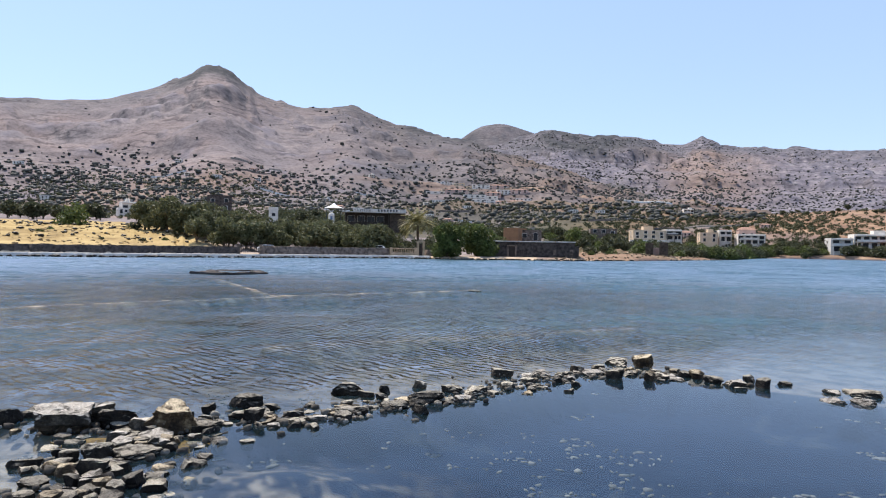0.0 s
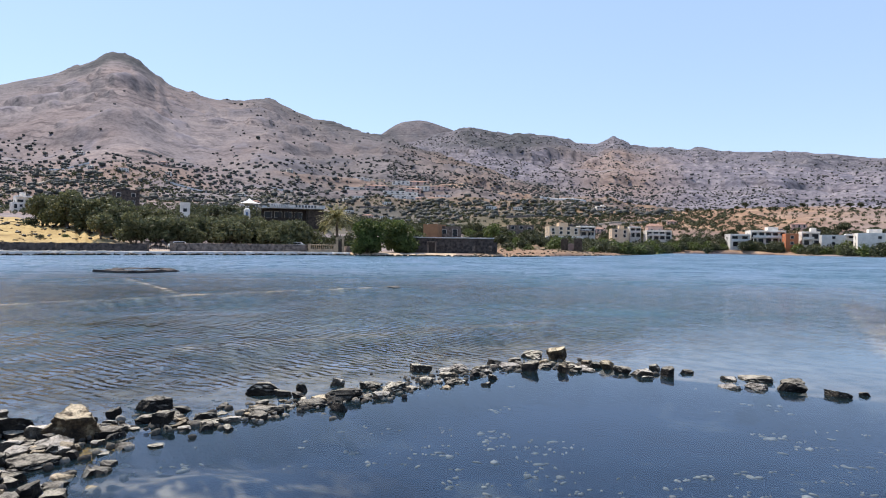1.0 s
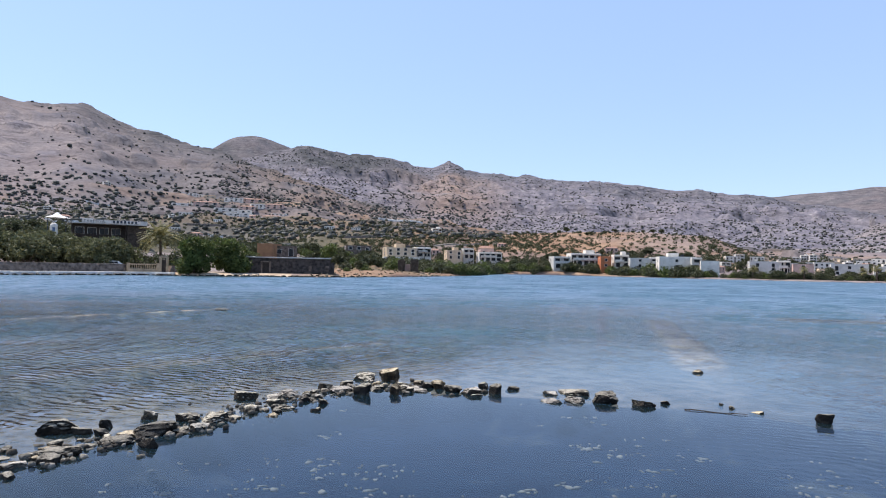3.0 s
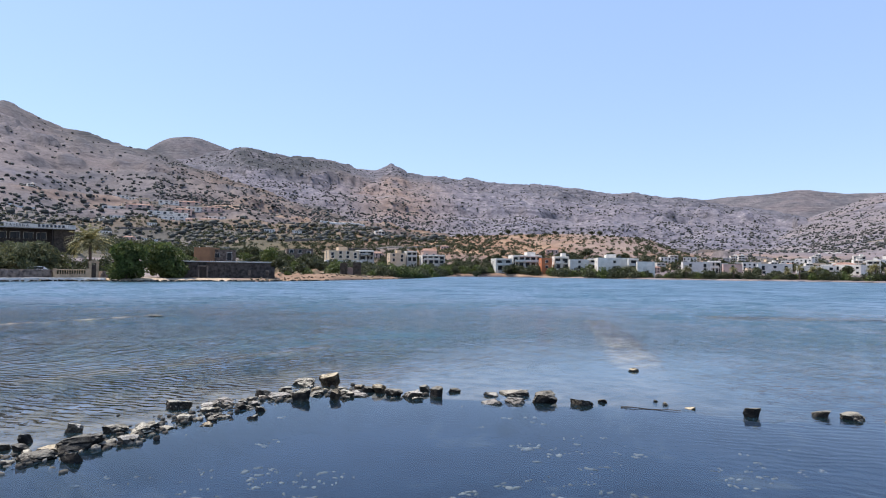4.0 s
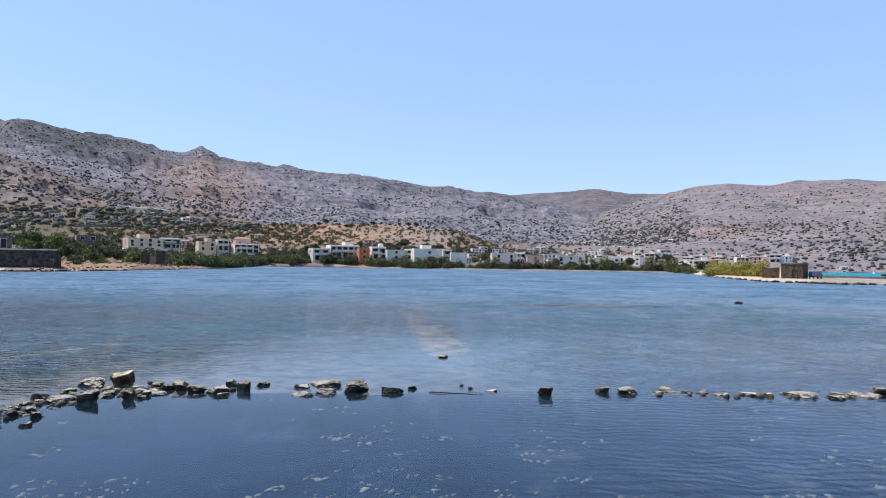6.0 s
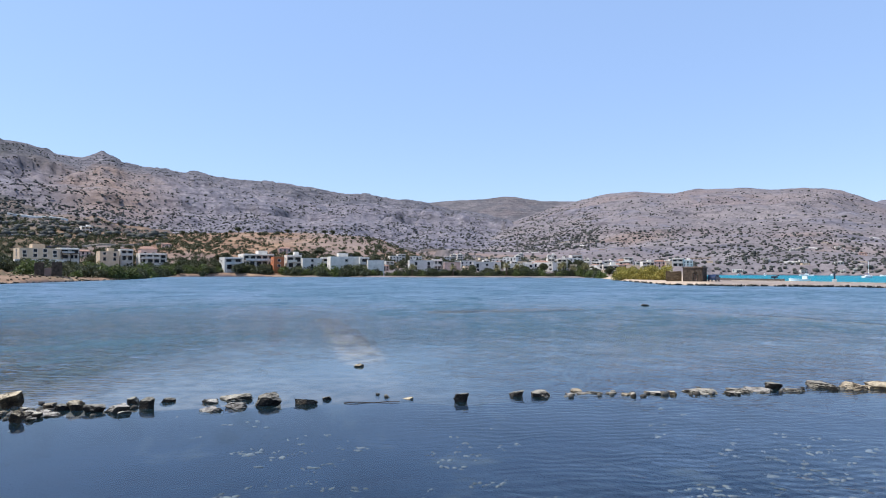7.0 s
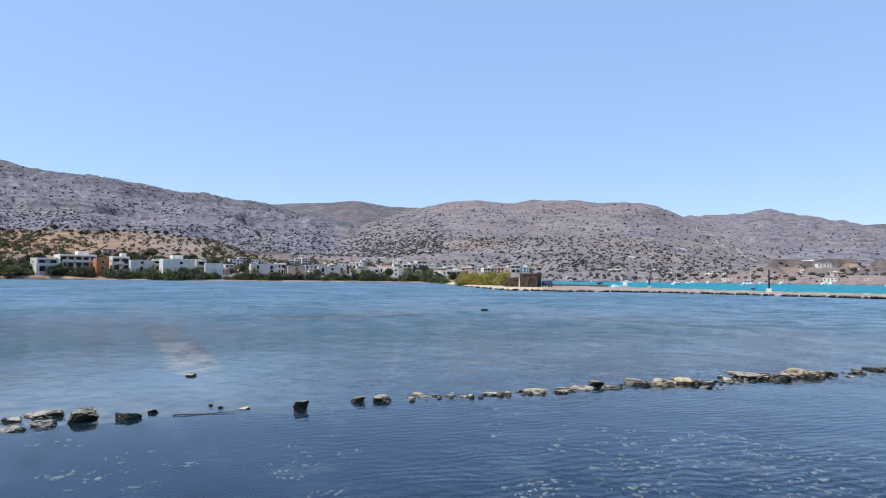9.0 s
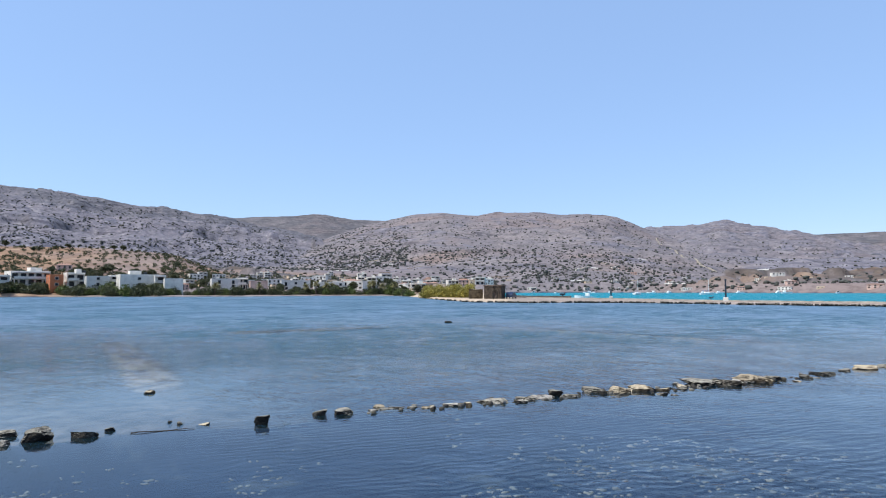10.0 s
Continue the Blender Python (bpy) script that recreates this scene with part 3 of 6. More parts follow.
    return z, dict(rock=rockk, ochre=och * (1 - straw), straw=straw, green=grn, maquis=np.clip((maq + 0.35 * first * smooth01((12 - az) / 10)) * (0.55 + 0.9 * smooth01(0.5 + crag)), 0, 0.95), beach=beach, bed=bed, dots=dots)


def height(az, r):
    return float(land(np.array([float(az)]), np.array([float(r)]))[0][0])


def heights(az, r):
    return land(np.asarray(az, dtype=float), np.asarray(r, dtype=float))[0]


def put(az, d, dz=0.0):
    """A point on the ground."""
    return polar(az, d, height(az, d) + dz)


# one polar sheet: fine where it is seen
_az = np.concatenate([np.arange(-106, 44, 0.16), np.arange(44, 254, 3.0)])
_rr = np.concatenate([np.array([0.02]), np.arange(0.6, 5, 0.5), np.arange(5, 15, 0.16), np.arange(15, 34, 0.25), np.arange(34, 62, 0.35), np.geomspace(62, 100, 14)[:-1], np.arange(100, 200, 1.6), np.arange(200, 440, 3.2), np.geomspace(440, 4600, 170)])
AZ, RR = np.meshgrid(_az, _rr, indexing="ij")
_zz, _kinds = land(AZ, RR)
behind = (AZ > 70) & (AZ < 240)
_zz = np.where(behind, np.where(RR < 3, 0.8, 0.8 + np.minimum(60, 0.02 * RR)), _zz)
_v = np.stack([-np.sin(np.radians(AZ)) * RR, np.cos(np.radians(AZ)) * RR, _zz], -1).reshape(-1, 3)
_na, _nr = AZ.shape
_i = np.arange(_na)[:, None] * _nr + np.arange(_nr - 1)[None, :]
_j = ((np.arange(_na) + 1) % _na)[:, None] * _nr + np.arange(_nr - 1)[None, :]
_f = np.stack([_i, _i + 1, _j + 1, _j], -1).reshape(-1, 4)
_me = arrays("ground", _v, _f, M_GROUND, smooth=True)
# silt over the drowned walls: pale lines and patches on the bed
LINES = [((-16, 23.5), (-7.8, 31.1), 0.7, 0.0), ((-7.8, 31.1), (1.7, 37.7), 0.8, 0.0), ((-16.4, 46.7), (-8.4, 31.4), 0.6, -0.01), ((-4.3, 15.7), (0, 17.6), 0.7, -0.03), ((0, 17.6), (5.7, 20.6), 0.7, -0.03),
         ((21.4, 26.7), (15.7, 18.2), 1.5, -0.06), ((15.7, 18.2), (11.9, 13.2), 1.6, -0.15), ((30.3, 26.2), (37, 22.4), 3.4, -0.06), ((42, 17.2), (38, 8.1), 0.9, -0.02), ((38, 8.1), (32.8, -1.5), 0.9, -0.02)]
_px, _py = _v[:, 0], _v[:, 1]
_silt, _crest = np.zeros(len(_v)), np.zeros(len(_v))
_ridge = np.full(len(_v), -9.0)
for a_, b_, w_, top_ in LINES:
    deep_ = top_ < -0.05      # a flat patch on the bed, not a crest
    a_, b_ = np.array(a_) * (1.25 if deep_ else 1), np.array(b_) * (1.25 if deep_ else 1)
    ab = b_ - a_
    tt = np.clip(((_px - a_[0]) * ab[0] + (_py - a_[1]) * ab[1]) / (ab @ ab), 0, 1)
    dd = np.hypot(_px - a_[0] - tt * ab[0], _py - a_[1] - tt * ab[1])
    if not deep_:
        _ridge = np.where(dd < w_, np.maximum(_ridge, top_), _ridge)
        _crest = np.maximum(_crest, smooth01(1.5 - dd / (0.5 * w_)))
    _silt = np.maximum(_silt, smooth01(2.0 - dd / ((0.40 if deep_ else 0.24) * w_)) * smooth01((0.8 if deep_ else 0.62) + 1.5 * fbm(_px * 1.3, _py * 1.3, 4, 130)))
_silt = np.maximum(_silt, 1.0 * np.exp(-((_px + 5.3) ** 2 / 2.2 + (_py - 7.0) ** 2 / 3.0)))      # sand bar beside the spur
_silt = np.maximum(_silt, 0.6 * np.exp(-((_px + 1.9) ** 2 / 1.8 + (_py - 7.1) ** 2 / 1.2)) * smooth01(0.3 + 1.9 * fbm(_px * 4.5, _py * 4.5, 3, 133)))      # stony shallows in front of it
_pts = sorted((math.degrees(math.atan2(-px, py)), math.hypot(px, py)) for px, py in WALL)
_wd = np.interp(AZ.ravel(), [a for a, _ in _pts], [b for _, b in _pts])
_shoal = smooth01((RR.ravel() - _wd + 0.4) / 1.6) * (0.12 + 0.88 * smooth01((52 - RR.ravel()) / 32)) * smooth01((AZ.ravel() + 62) / 32) * (1 - 0.5 * smooth01((AZ.ravel() - 2) / 16))      # pale shoal outside the wall
_silt = np.maximum(_silt, _shoal * (0.62 + 0.22 * fbm(_px / 2.2, _py / 2.2, 4, 120)))
_v[:, 2] += np.where(_kinds["bed"].ravel() > 0.5, np.maximum(0, _ridge + 0.035 * fbm(_px * 0.8, _py * 0.8, 3, 131) - _v[:, 2]) * _crest, 0)      # they stand up to just under the surface
_me.vertices.foreach_set("co", np.ascontiguousarray(_v, dtype=np.float32).ravel())
_me.update()
_kinds["silt"] = (_silt * _kinds["bed"].ravel()).reshape(AZ.shape)
for key, val in _kinds.items():
    _me.attributes.new(key, "FLOAT", "POINT").data.foreach_set("value", np.ascontiguousarray(val.ravel(), dtype=np.float32))
ground = tagged(new("ground", _me), "dry scrub hillsides, straw field, ochre soil and lagoon bed", "ground", kind="structure")

# ---- water ----
def disc_sheet(name, mat, az0, az1, r_in, r_out, n=60, z=0.0):
    az = np.linspace(az0, az1, n)
    v = np.concatenate([np.stack([-np.sin(np.radians(az)) * rr, np.cos(np.radians(az)) * rr, 0 * az + z], -1) for rr in (r_in(az), r_out(az))])
    i = np.arange(n - 1)
    return arrays(name, v, np.stack([i, i + n, i + n + 1, i + 1], -1), mat)


def lee(x, y, az, r):
    """0 on the bank's side of the drowned wall, 1 in the open lagoon."""
    pts = sorted((math.degrees(math.atan2(-px, py)), math.hypot(px, py)) for px, py in WALL)
    w = np.interp(az, [a for a, _ in pts], [b for _, b in pts])
    patch = smooth01((fbm(x / 7, y / 7, 3, 110) + 0.35) / 0.5)
    east = smooth01((-16 - az) / 18)      # the calm reaches further out in the east
    cat = 0.22 * smooth01((-38 - az) / 18) * (0.3 + 0.7 * patch)      # light airs ruffle the calm there
    return np.maximum(cat, smooth01((r - w + 0.3 - 3.5 * east) / (2.6 + 16 * east)) * (0.45 + 0.55 * patch))


_a = np.concatenate([np.arange(-140, -104, 2.0), np.arange(-104, 42, 0.4), np.arange(42, 82, 2.0)])
_q = np.concatenate([np.arange(0.003, 0.16, 0.0035), np.linspace(0.16, 0.45, 60)[:-1], np.linspace(0.45, 1, 22)])
_out = np.where(_a > -69.2, shore(_a) + 14, np.minimum(shore(_a) + 14, spit_back(_a) - 2))
A2, Q2 = np.meshgrid(_a, _q, indexing="ij")
R2 = Q2 * _out[:, None]
X2, Y2 = -np.sin(np.radians(A2)) * R2, np.cos(np.radians(A2)) * R2
_n = len(_q)
_i = (np.arange(len(_a) - 1)[:, None] * _n + np.arange(_n - 1)[None]).reshape(-1)
_me = arrays("water_lagoon", np.stack([X2, Y2, 0 * X2], -1).reshape(-1, 3), np.stack([_i, _i + 1, _i + _n + 1, _i + _n], -1), M_LAGOON, True)
_me.attributes.new("open_water", "FLOAT", "POINT").data.foreach_set("value", np.ascontiguousarray(lee(X2, Y2, A2, R2).ravel(), dtype=np.float32))
_wr = np.interp(A2, [a for a, _ in _pts], [b for _, b in _pts])
_cl = smooth01((R2 - np.maximum(8, _wr - 2)) / 14) * (1 - 0.45 * smooth01((A2 + 22) / 30) * smooth01((70 - R2) / 40))
for (ax_, ay_), (bx_, by_), w_, top_ in LINES:      # clear over the shallow crests
    _cl = _cl * (1 - 0.88 * smooth01(1.6 - near_line(X2, Y2, [(ax_, ay_), (bx_, by_)]) / (0.4 * w_)))
_me.attributes.new("cloudy", "FLOAT", "POINT").data.foreach_set("value", np.ascontiguousarray(_cl.ravel(), dtype=np.float32))
lagoon = tagged(new("water_lagoon", _me), "rippled blue shallow lagoon water over a dark bed", "water", kind="structure")
_me = disc_sheet("water_sea", M_SEA, -140, -69.0, lambda a: spit_back(a) - 1.5, lambda a: far_shore(a) + 8, 120)
_me.attributes.new("open_water", "FLOAT", "POINT").data.foreach_set("value", np.ones(len(_me.vertices), dtype=np.float32))
_me.attributes.new("cloudy", "FLOAT", "POINT").data.foreach_set("value", np.ones(len(_me.vertices), dtype=np.float32))
sea = tagged(new("water_sea", _me), "turquoise open bay water beyond the causeway", "water", kind="structure")


# ---- the stones of the drowned wall ----
def stone_mesh(name, seed, mat, sub=3, cuts=11):
    """A broken stone about 1 wide: a ball cut by random planes, with chipped relief."""
    rnd = random.Random(seed)
    bm = bmesh.new()
    bmesh.ops.create_icosphere(bm, subdivisions=sub, radius=0.62)
    planes = []
    turn = rnd.uniform(0, 1.6)
    for i in range(4):      # split faces, roughly square to one another
        a = turn + i * math.pi / 2 + rnd.gauss(0, 0.45)
        planes.append((Vector((math.cos(a), math.sin(a), rnd.gauss(0, 0.26))).normalized(), rnd.uniform(0.26, 0.44)))
    for i in range(cuts - 4):
        n = Vector((rnd.gauss(0, 1), rnd.gauss(0, 1), rnd.gauss(0, 0.8))).normalized()
        planes.append((n, rnd.uniform(0.29, 0.50)))
    planes.append((Vector((rnd.uniform(-0.3, 0.3), rnd.uniform(-0.3, 0.3), 1)).normalized(), rnd.uniform(0.26, 0.36)))
    for v in bm.verts:
        for n, d in planes:
            e = v.co.dot(n) - d
            if e > 0:
                v.co -= n * e
        q = v.co * 3.1 + Vector((seed, 0, 0))
        v.co += v.co.normalized() * (0.075 * noise.noise(q * 0.8) + 0.05 * noise.noise(q * 3.3) + 0.03 * noise.noise(q * 7.5))
    xs = [v.co.x for v in bm.verts]
    ys = [v.co.y for v in bm.verts]
    zs = [v.co.z for v in bm.verts]
    for v in bm.verts:
        v.co.x = (v.co.x - (max(xs) + min(xs)) / 2) / (max(xs) - min(xs))
        v.co.y = (v.co.y - (max(ys) + min(ys)) / 2) / (max(ys) - min(ys))
        v.co.z = (v.co.z - min(zs)) / (max(zs) - min(zs))
    return mesh_from(name, bm, mat)


def trs(x, y, z, sx, sy, sz, spin=0.0, tilt=0.0):
    c, s = math.cos(spin), math.sin(spin)
    ct, st = math.cos(tilt), math.sin(tilt)
    r = np.array(((c, -s, 0), (s, c, 0), (0, 0, 1))) @ np.array(((1, 0, 0), (0, ct, -st), (0, st, ct)))
    m = np.eye(4)
    m[:3, :3] = r * np.array((sx, sy, sz))
    m[:3, 3] = x, y, z
    return m


STONE_MATS = {"D": (M_STONE_DARK, "dark wet"), "M": (M_STONE_MID, "grey-brown weathered"), "P": (M_STONE_PALE, "pale dry limestone"), "T": (M_STONE_TAN, "tan weathered")}
STONES_1 = [
    (-5.93, 8.57, 0.41, 0.27, "D"),
    (-5.59, 8.99, 0.61, 0.23, "D"),
    (-5.01, 8.28, 0.69, 0.41, "P"),
    (-4.80, 8.69, 0.40, 0.33, "P"),
    (-4.43, 8.55, 0.52, 0.32, "D"),
    (-3.66, 8.33, 0.64, 0.48, "T"),
    (-3.71, 7.76, 0.57, 0.18, "P"),
    (-4.08, 8.39, 0.28, 0.21, "P"),
    (-3.62, 7.23, 0.57, 0.16, "M"),
    (-3.98, 7.13, 0.35, 0.26, "M"),
    (-3.63, 6.83, 0.36, 0.16, "M"),
    (-3.80, 6.70, 0.31, 0.24, "M"),
    (-4.65, 6.95, 0.34, 0.13, "D"),
    (-4.51, 7.34, 0.17, 0.11, "D"),
    (-4.22, 6.41, 0.27, 0.11, "D"),
    (-3.25, 6.45, 0.24, 0.17, "D"),
]
STONES_2 = [
    (-3.25, 8.38, 0.36, 0.17, "M"),
    (-3.14, 6.71, 0.25, 0.08, "M"),
    (-3.04, 6.49, 0.19, 0.08, "M"),
    (-3.13, 9.67, 0.53, 0.27, "D"),
    (-2.76, 8.82, 0.29, 0.24, "D"),
    (-2.24, 8.85, 0.35, 0.11, "M"),
    (-2.45, 8.64, 0.17, 0.08, "P"),
    (-1.75, 10.59, 0.55, 0.28, "M"),
    (-1.19, 10.75, 0.19, 0.17, "D"),
    (-1.44, 10.49, 0.28, 0.15, "D"),
    (-0.57, 10.10, 0.69, 0.27, "D"),
    (-0.63, 11.19, 0.24, 0.18, "P"),
    (-0.93, 9.72, 0.43, 0.17, "D"),
    (-0.55, 9.48, 0.25, 0.17, "D"),
    (-2.32, 9.20, 0.33, 0.13, "D"),
    (-1.55, 9.35, 0.50, 0.18, "M"),
]
STONES_3 = [
    (-1.96, 9.01, 0.33, 0.10, "P"),
    (-3.02, 9.04, 0.33, 0.15, "M"),
    (-3.55, 9.34, 0.21, 0.17, "D"),
    (-0.08, 10.92, 0.35, 0.17, "M"),
    (0.29, 10.74, 0.45, 0.19, "M"),
    (0.87, 12.29, 0.43, 0.22, "M"),
    (1.42, 12.34, 0.37, 0.11, "P"),
    (1.67, 12.58, 0.44, 0.11, "P"),
    (2.40, 12.87, 0.30, 0.18, "D"),
    (2.69, 12.56, 0.52, 0.14, "P"),
    (2.97, 12.26, 0.33, 0.27, "D"),
    (3.36, 13.77, 0.50, 0.22, "M"),
    (3.90, 13.62, 0.42, 0.35, "T"),
    (2.12, 11.59, 0.19, 0.12, "D"),
    (1.98, 11.92, 0.15, 0.08, "D"),
    (1.39, 11.39, 0.30, 0.10, "M"),
]
STONES_4 = [
    (3.59, 12.15, 0.22, 0.22, "T"),
    (3.80, 12.33, 0.18, 0.14, "D"),
    (4.06, 12.24, 0.45, 0.09, "P"),
    (4.41, 12.59, 0.26, 0.16, "D"),
    (4.58, 12.50, 0.28, 0.23, "T"),
    (4.71, 12.04, 0.34, 0.18, "M"),
    (4.98, 11.72, 0.45, 0.20, "P"),
    (5.46, 12.25, 0.21, 0.16, "D"),
    (5.44, 11.66, 0.25, 0.23, "D"),
    (5.95, 11.94, 0.28, 0.12, "D"),
    (6.44, 11.27, 0.32, 0.11, "P"),
    (6.07, 10.60, 0.43, 0.09, "P"),
    (6.87, 11.12, 0.61, 0.14, "M"),
    (6.49, 10.51, 0.39, 0.15, "P"),
    (6.99, 10.31, 0.46, 0.28, "D"),
    (7.50, 9.86, 0.43, 0.17, "D"),
]
STONES_5 = [
    (8.04, 9.94, 0.18, 0.09, "D"),
    (8.97, 9.29, 0.11, 0.07, "D"),
    (9.02, 9.61, 0.09, 0.05, "D"),
    (9.10, 8.87, 0.24, 0.07, "T"),
    (9.54, 7.92, 0.28, 0.21, "D"),
    (10.68, 7.47, 0.29, 0.16, "D"),
    (10.91, 7.08, 0.38, 0.18, "D"),
    (11.87, 6.90, 0.28, 0.07, "T"),
    (11.96, 6.49, 0.35, 0.05, "D"),
    (12.11, 6.24, 0.23, 0.05, "D"),
    (12.67, 5.56, 0.43, 0.09, "P"),
    (13.28, 4.93, 0.73, 0.12, "M"),
    (13.98, 4.42, 0.45, 0.10, "M"),
    (14.84, 3.98, 0.34, 0.18, "D"),
    (14.31, 4.15, 0.51, 0.10, "P"),
    (14.79, 3.63, 0.44, 0.10, "D"),
]
STONES_6 = [
    (15.60, 3.32, 0.49, 0.19, "D"),
    (15.84, 2.76, 0.55, 0.19, "T"),
    (16.32, 2.28, 0.65, 0.25, "T"),
    (15.97, 1.82, 0.28, 0.08, "D"),
    (15.97, 1.53, 0.22, 0.04, "D"),
    (17.81, 1.13, 0.92, 0.21, "D"),
    (18.17, 0.53, 0.78, 0.22, "M"),
    (18.97, -0.08, 0.97, 0.29, "T"),
    (19.73, -0.60, 0.40, 0.17, "D"),
    (20.44, -1.38, 0.35, 0.11, "D"),
    (21.45, -1.84, 0.66, 0.15, "D"),
    (22.60, -2.50, 0.40, 0.12, "D"),
    (23.40, -3.10, 0.75, 0.17, "T"),
    (24.25, -3.75, 0.50, 0.15, "M"),
    (11.33, 12.77, 0.26, 0.12, "T"),
    (1.52, 36.48, 0.75, 0.16, "D"),
    (44.45, 20.15, 0.58, 0.25, "D"),
]
STONES = STONES_1 + STONES_2 + STONES_3 + STONES_4 + STONES_5 + STONES_6


def place_stone(ob, x, y, w, depth, h, z0, spin, tilt=0.0):
    ob.matrix_basis = Matrix.LocRotScale((x, y, z0), Euler((tilt, 0, spin)), (w, depth, h - z0))


_rs = random.Random(3)
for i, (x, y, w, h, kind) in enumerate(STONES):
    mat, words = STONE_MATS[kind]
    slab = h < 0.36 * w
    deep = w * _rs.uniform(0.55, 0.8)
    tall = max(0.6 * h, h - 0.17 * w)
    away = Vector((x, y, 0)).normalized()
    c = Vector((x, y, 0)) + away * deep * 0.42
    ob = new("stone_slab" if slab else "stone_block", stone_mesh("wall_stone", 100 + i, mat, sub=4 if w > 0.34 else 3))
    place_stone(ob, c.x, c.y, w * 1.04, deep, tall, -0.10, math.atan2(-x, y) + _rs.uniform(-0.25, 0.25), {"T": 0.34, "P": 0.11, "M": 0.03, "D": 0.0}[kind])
    shape = "flat slab" if slab else ("squared block" if 0.55 * w < h and w < 0.5 else "broken boulder")
    size = "large " if w > 0.5 else ("small " if w < 0.25 else "")
    tagged(ob, f"{size}{words} {shape} of the drowned stone wall", "stone", "stones of the drowned wall")

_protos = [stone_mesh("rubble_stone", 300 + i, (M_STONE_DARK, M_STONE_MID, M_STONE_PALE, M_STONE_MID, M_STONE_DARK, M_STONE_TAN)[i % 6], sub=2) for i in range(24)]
_names = ("dark wet", "grey-brown", "pale limestone", "grey-brown", "dark wet", "tan")


_chips = []


def rubble(x, y, w, i, group, z0=-0.12, hh=None):
    if w < 0.165:      # the small chips
        h = hh if hh is not None else w * _rs.uniform(0.12, 0.4)
        z0 = max(z0, h - 0.7 * w)
        _chips.append(trs(x, y, z0, w, w * _rs.uniform(0.5, 1.0), h - z0, _rs.uniform(0, 6.28)))
        return None
    ob = new("rubble_stone", _protos[i % 24])
    h = hh if hh is not None else w * _rs.uniform(0.14, 0.4)
    place_stone(ob, x, y, w, w * _rs.uniform(0.6, 1.0), h, z0, _rs.uniform(0, 6.28))
    tagged(ob, f"{_names[i % 6]} rubble stone lying in shallow water", "stone", group)
    return ob


def along(pts, t):
    k = min(int(t), len(pts) - 2)
    f = t - k
    return (pts[k][0] + f * (pts[k + 1][0] - pts[k][0]), pts[k][1] + f * (pts[k + 1][1] - pts[k][1]))


for i in range(210):                     # thick part of the wall
    x, y = along(WALL, 0.75 + 9.6 * _rs.random())
    s = 0.30
    rubble(x + _rs.gauss(0, s), y + _rs.gauss(0, s), _rs.uniform(0.07, 0.28), _rs.randrange(24), "rubble along the drowned wall")
for i in range(420):                     # chips and cobbles between the blocks
    x, y = along(WALL, 0.75 + 9.9 * _rs.random())
    rubble(x + _rs.gauss(0, 0.26), y + _rs.gauss(0, 0.26), _rs.uniform(0.04, 0.15), 0, "", hh=_rs.uniform(0.01, 0.07))
for i in range(14):
    x, y = along(WALL, 10.4 + 1.9 * _rs.random())
    rubble(x + _rs.gauss(0, 0.18), y + _rs.gauss(0, 0.18), _rs.uniform(0.09, 0.24), _rs.randrange(24), "rubble along the drowned wall")
for i in range(62):                      # thin part
    x, y = along(WALL, 18.3 + 6.5 * _rs.random() ** 0.7)
    rubble(x + _rs.gauss(0, 0.16), y + _rs.gauss(0, 0.16), _rs.uniform(0.10, 0.34), _rs.randrange(24), "rubble along the drowned wall", hh=_rs.uniform(0.015, 0.085))
for i in range(90):
    x, y = along(WALL, 18.8 + 6.6 * _rs.random())
    rubble(x + _rs.gauss(0, 0.14), y + _rs.gauss(0, 0.14), _rs.uniform(0.06, 0.16), 0, "", hh=_rs.uniform(0.01, 0.06))
for i in range(150):                      # the spur of rubble beside the bank
    x, y = along(SPUR, 0.15 + 2.2 * _rs.random())
    w = _rs.uniform(0.07, 0.27)
    rubble(x + _rs.gauss(0, 0.29), y + _rs.gauss(0, 0.12), w, _rs.randrange(24), "rubble of the spur", hh=w * _rs.uniform(0.15, 0.5) + 0.01)
for i in range(44):                      # strays on both sides of the spur
    x, y = along(SPUR, 0.1 + 2.3 * _rs.random())
    rubble(x + _rs.choice((-1, 1)) * _rs.uniform(0.5, 1.2), y + _rs.gauss(0, 0.2), _rs.uniform(0.1, 0.28), _rs.randrange(24), "rubble of the spur", hh=_rs.uniform(-0.02, 0.06))


def many(name, mat, base_v, base_f, mats, label, category, smooth=False):
    """One object of kind stuff: the base mesh repeated at every 4 x 4 matrix."""
    mats = np.asarray(mats)
    v = np.einsum("nij,kj->nki", mats[:, :3, :3], base_v) + mats[:, None, :3, 3]
    f = (np.arange(len(mats))[:, None, None] * len(base_v) + base_f[None]).reshape(-1, base_f.shape[1])
    return tagged(new(name, arrays(name, v.reshape(-1, 3), f, mat, smooth)), label, category, kind="stuff")


def base_of(me):
    v = np.empty(len(me.vertices) * 3, np.float32)
    me.vertices.foreach_get("co", v)
    me.calc_loop_triangles()
    f = np.empty(len(me.loop_triangles) * 3, np.int32)
    me.loop_triangles.foreach_get("vertices", f)
    return v.reshape(-1, 3), f.reshape(-1, 3)


_small = stone_mesh("bed_stone", 905, M_STONE_PALE, sub=1, cuts=16)
_bv, _bf = base_of(_small)
_cv, _cf = base_of(stone_mesh("rubble_chip", 910, M_STONE_PALE, sub=1, cuts=14))
many("rubble_chips", M_STONE_CHIP, _cv, _cf, _chips, "small pale and dark stone chips along the drowned wall", "stones")
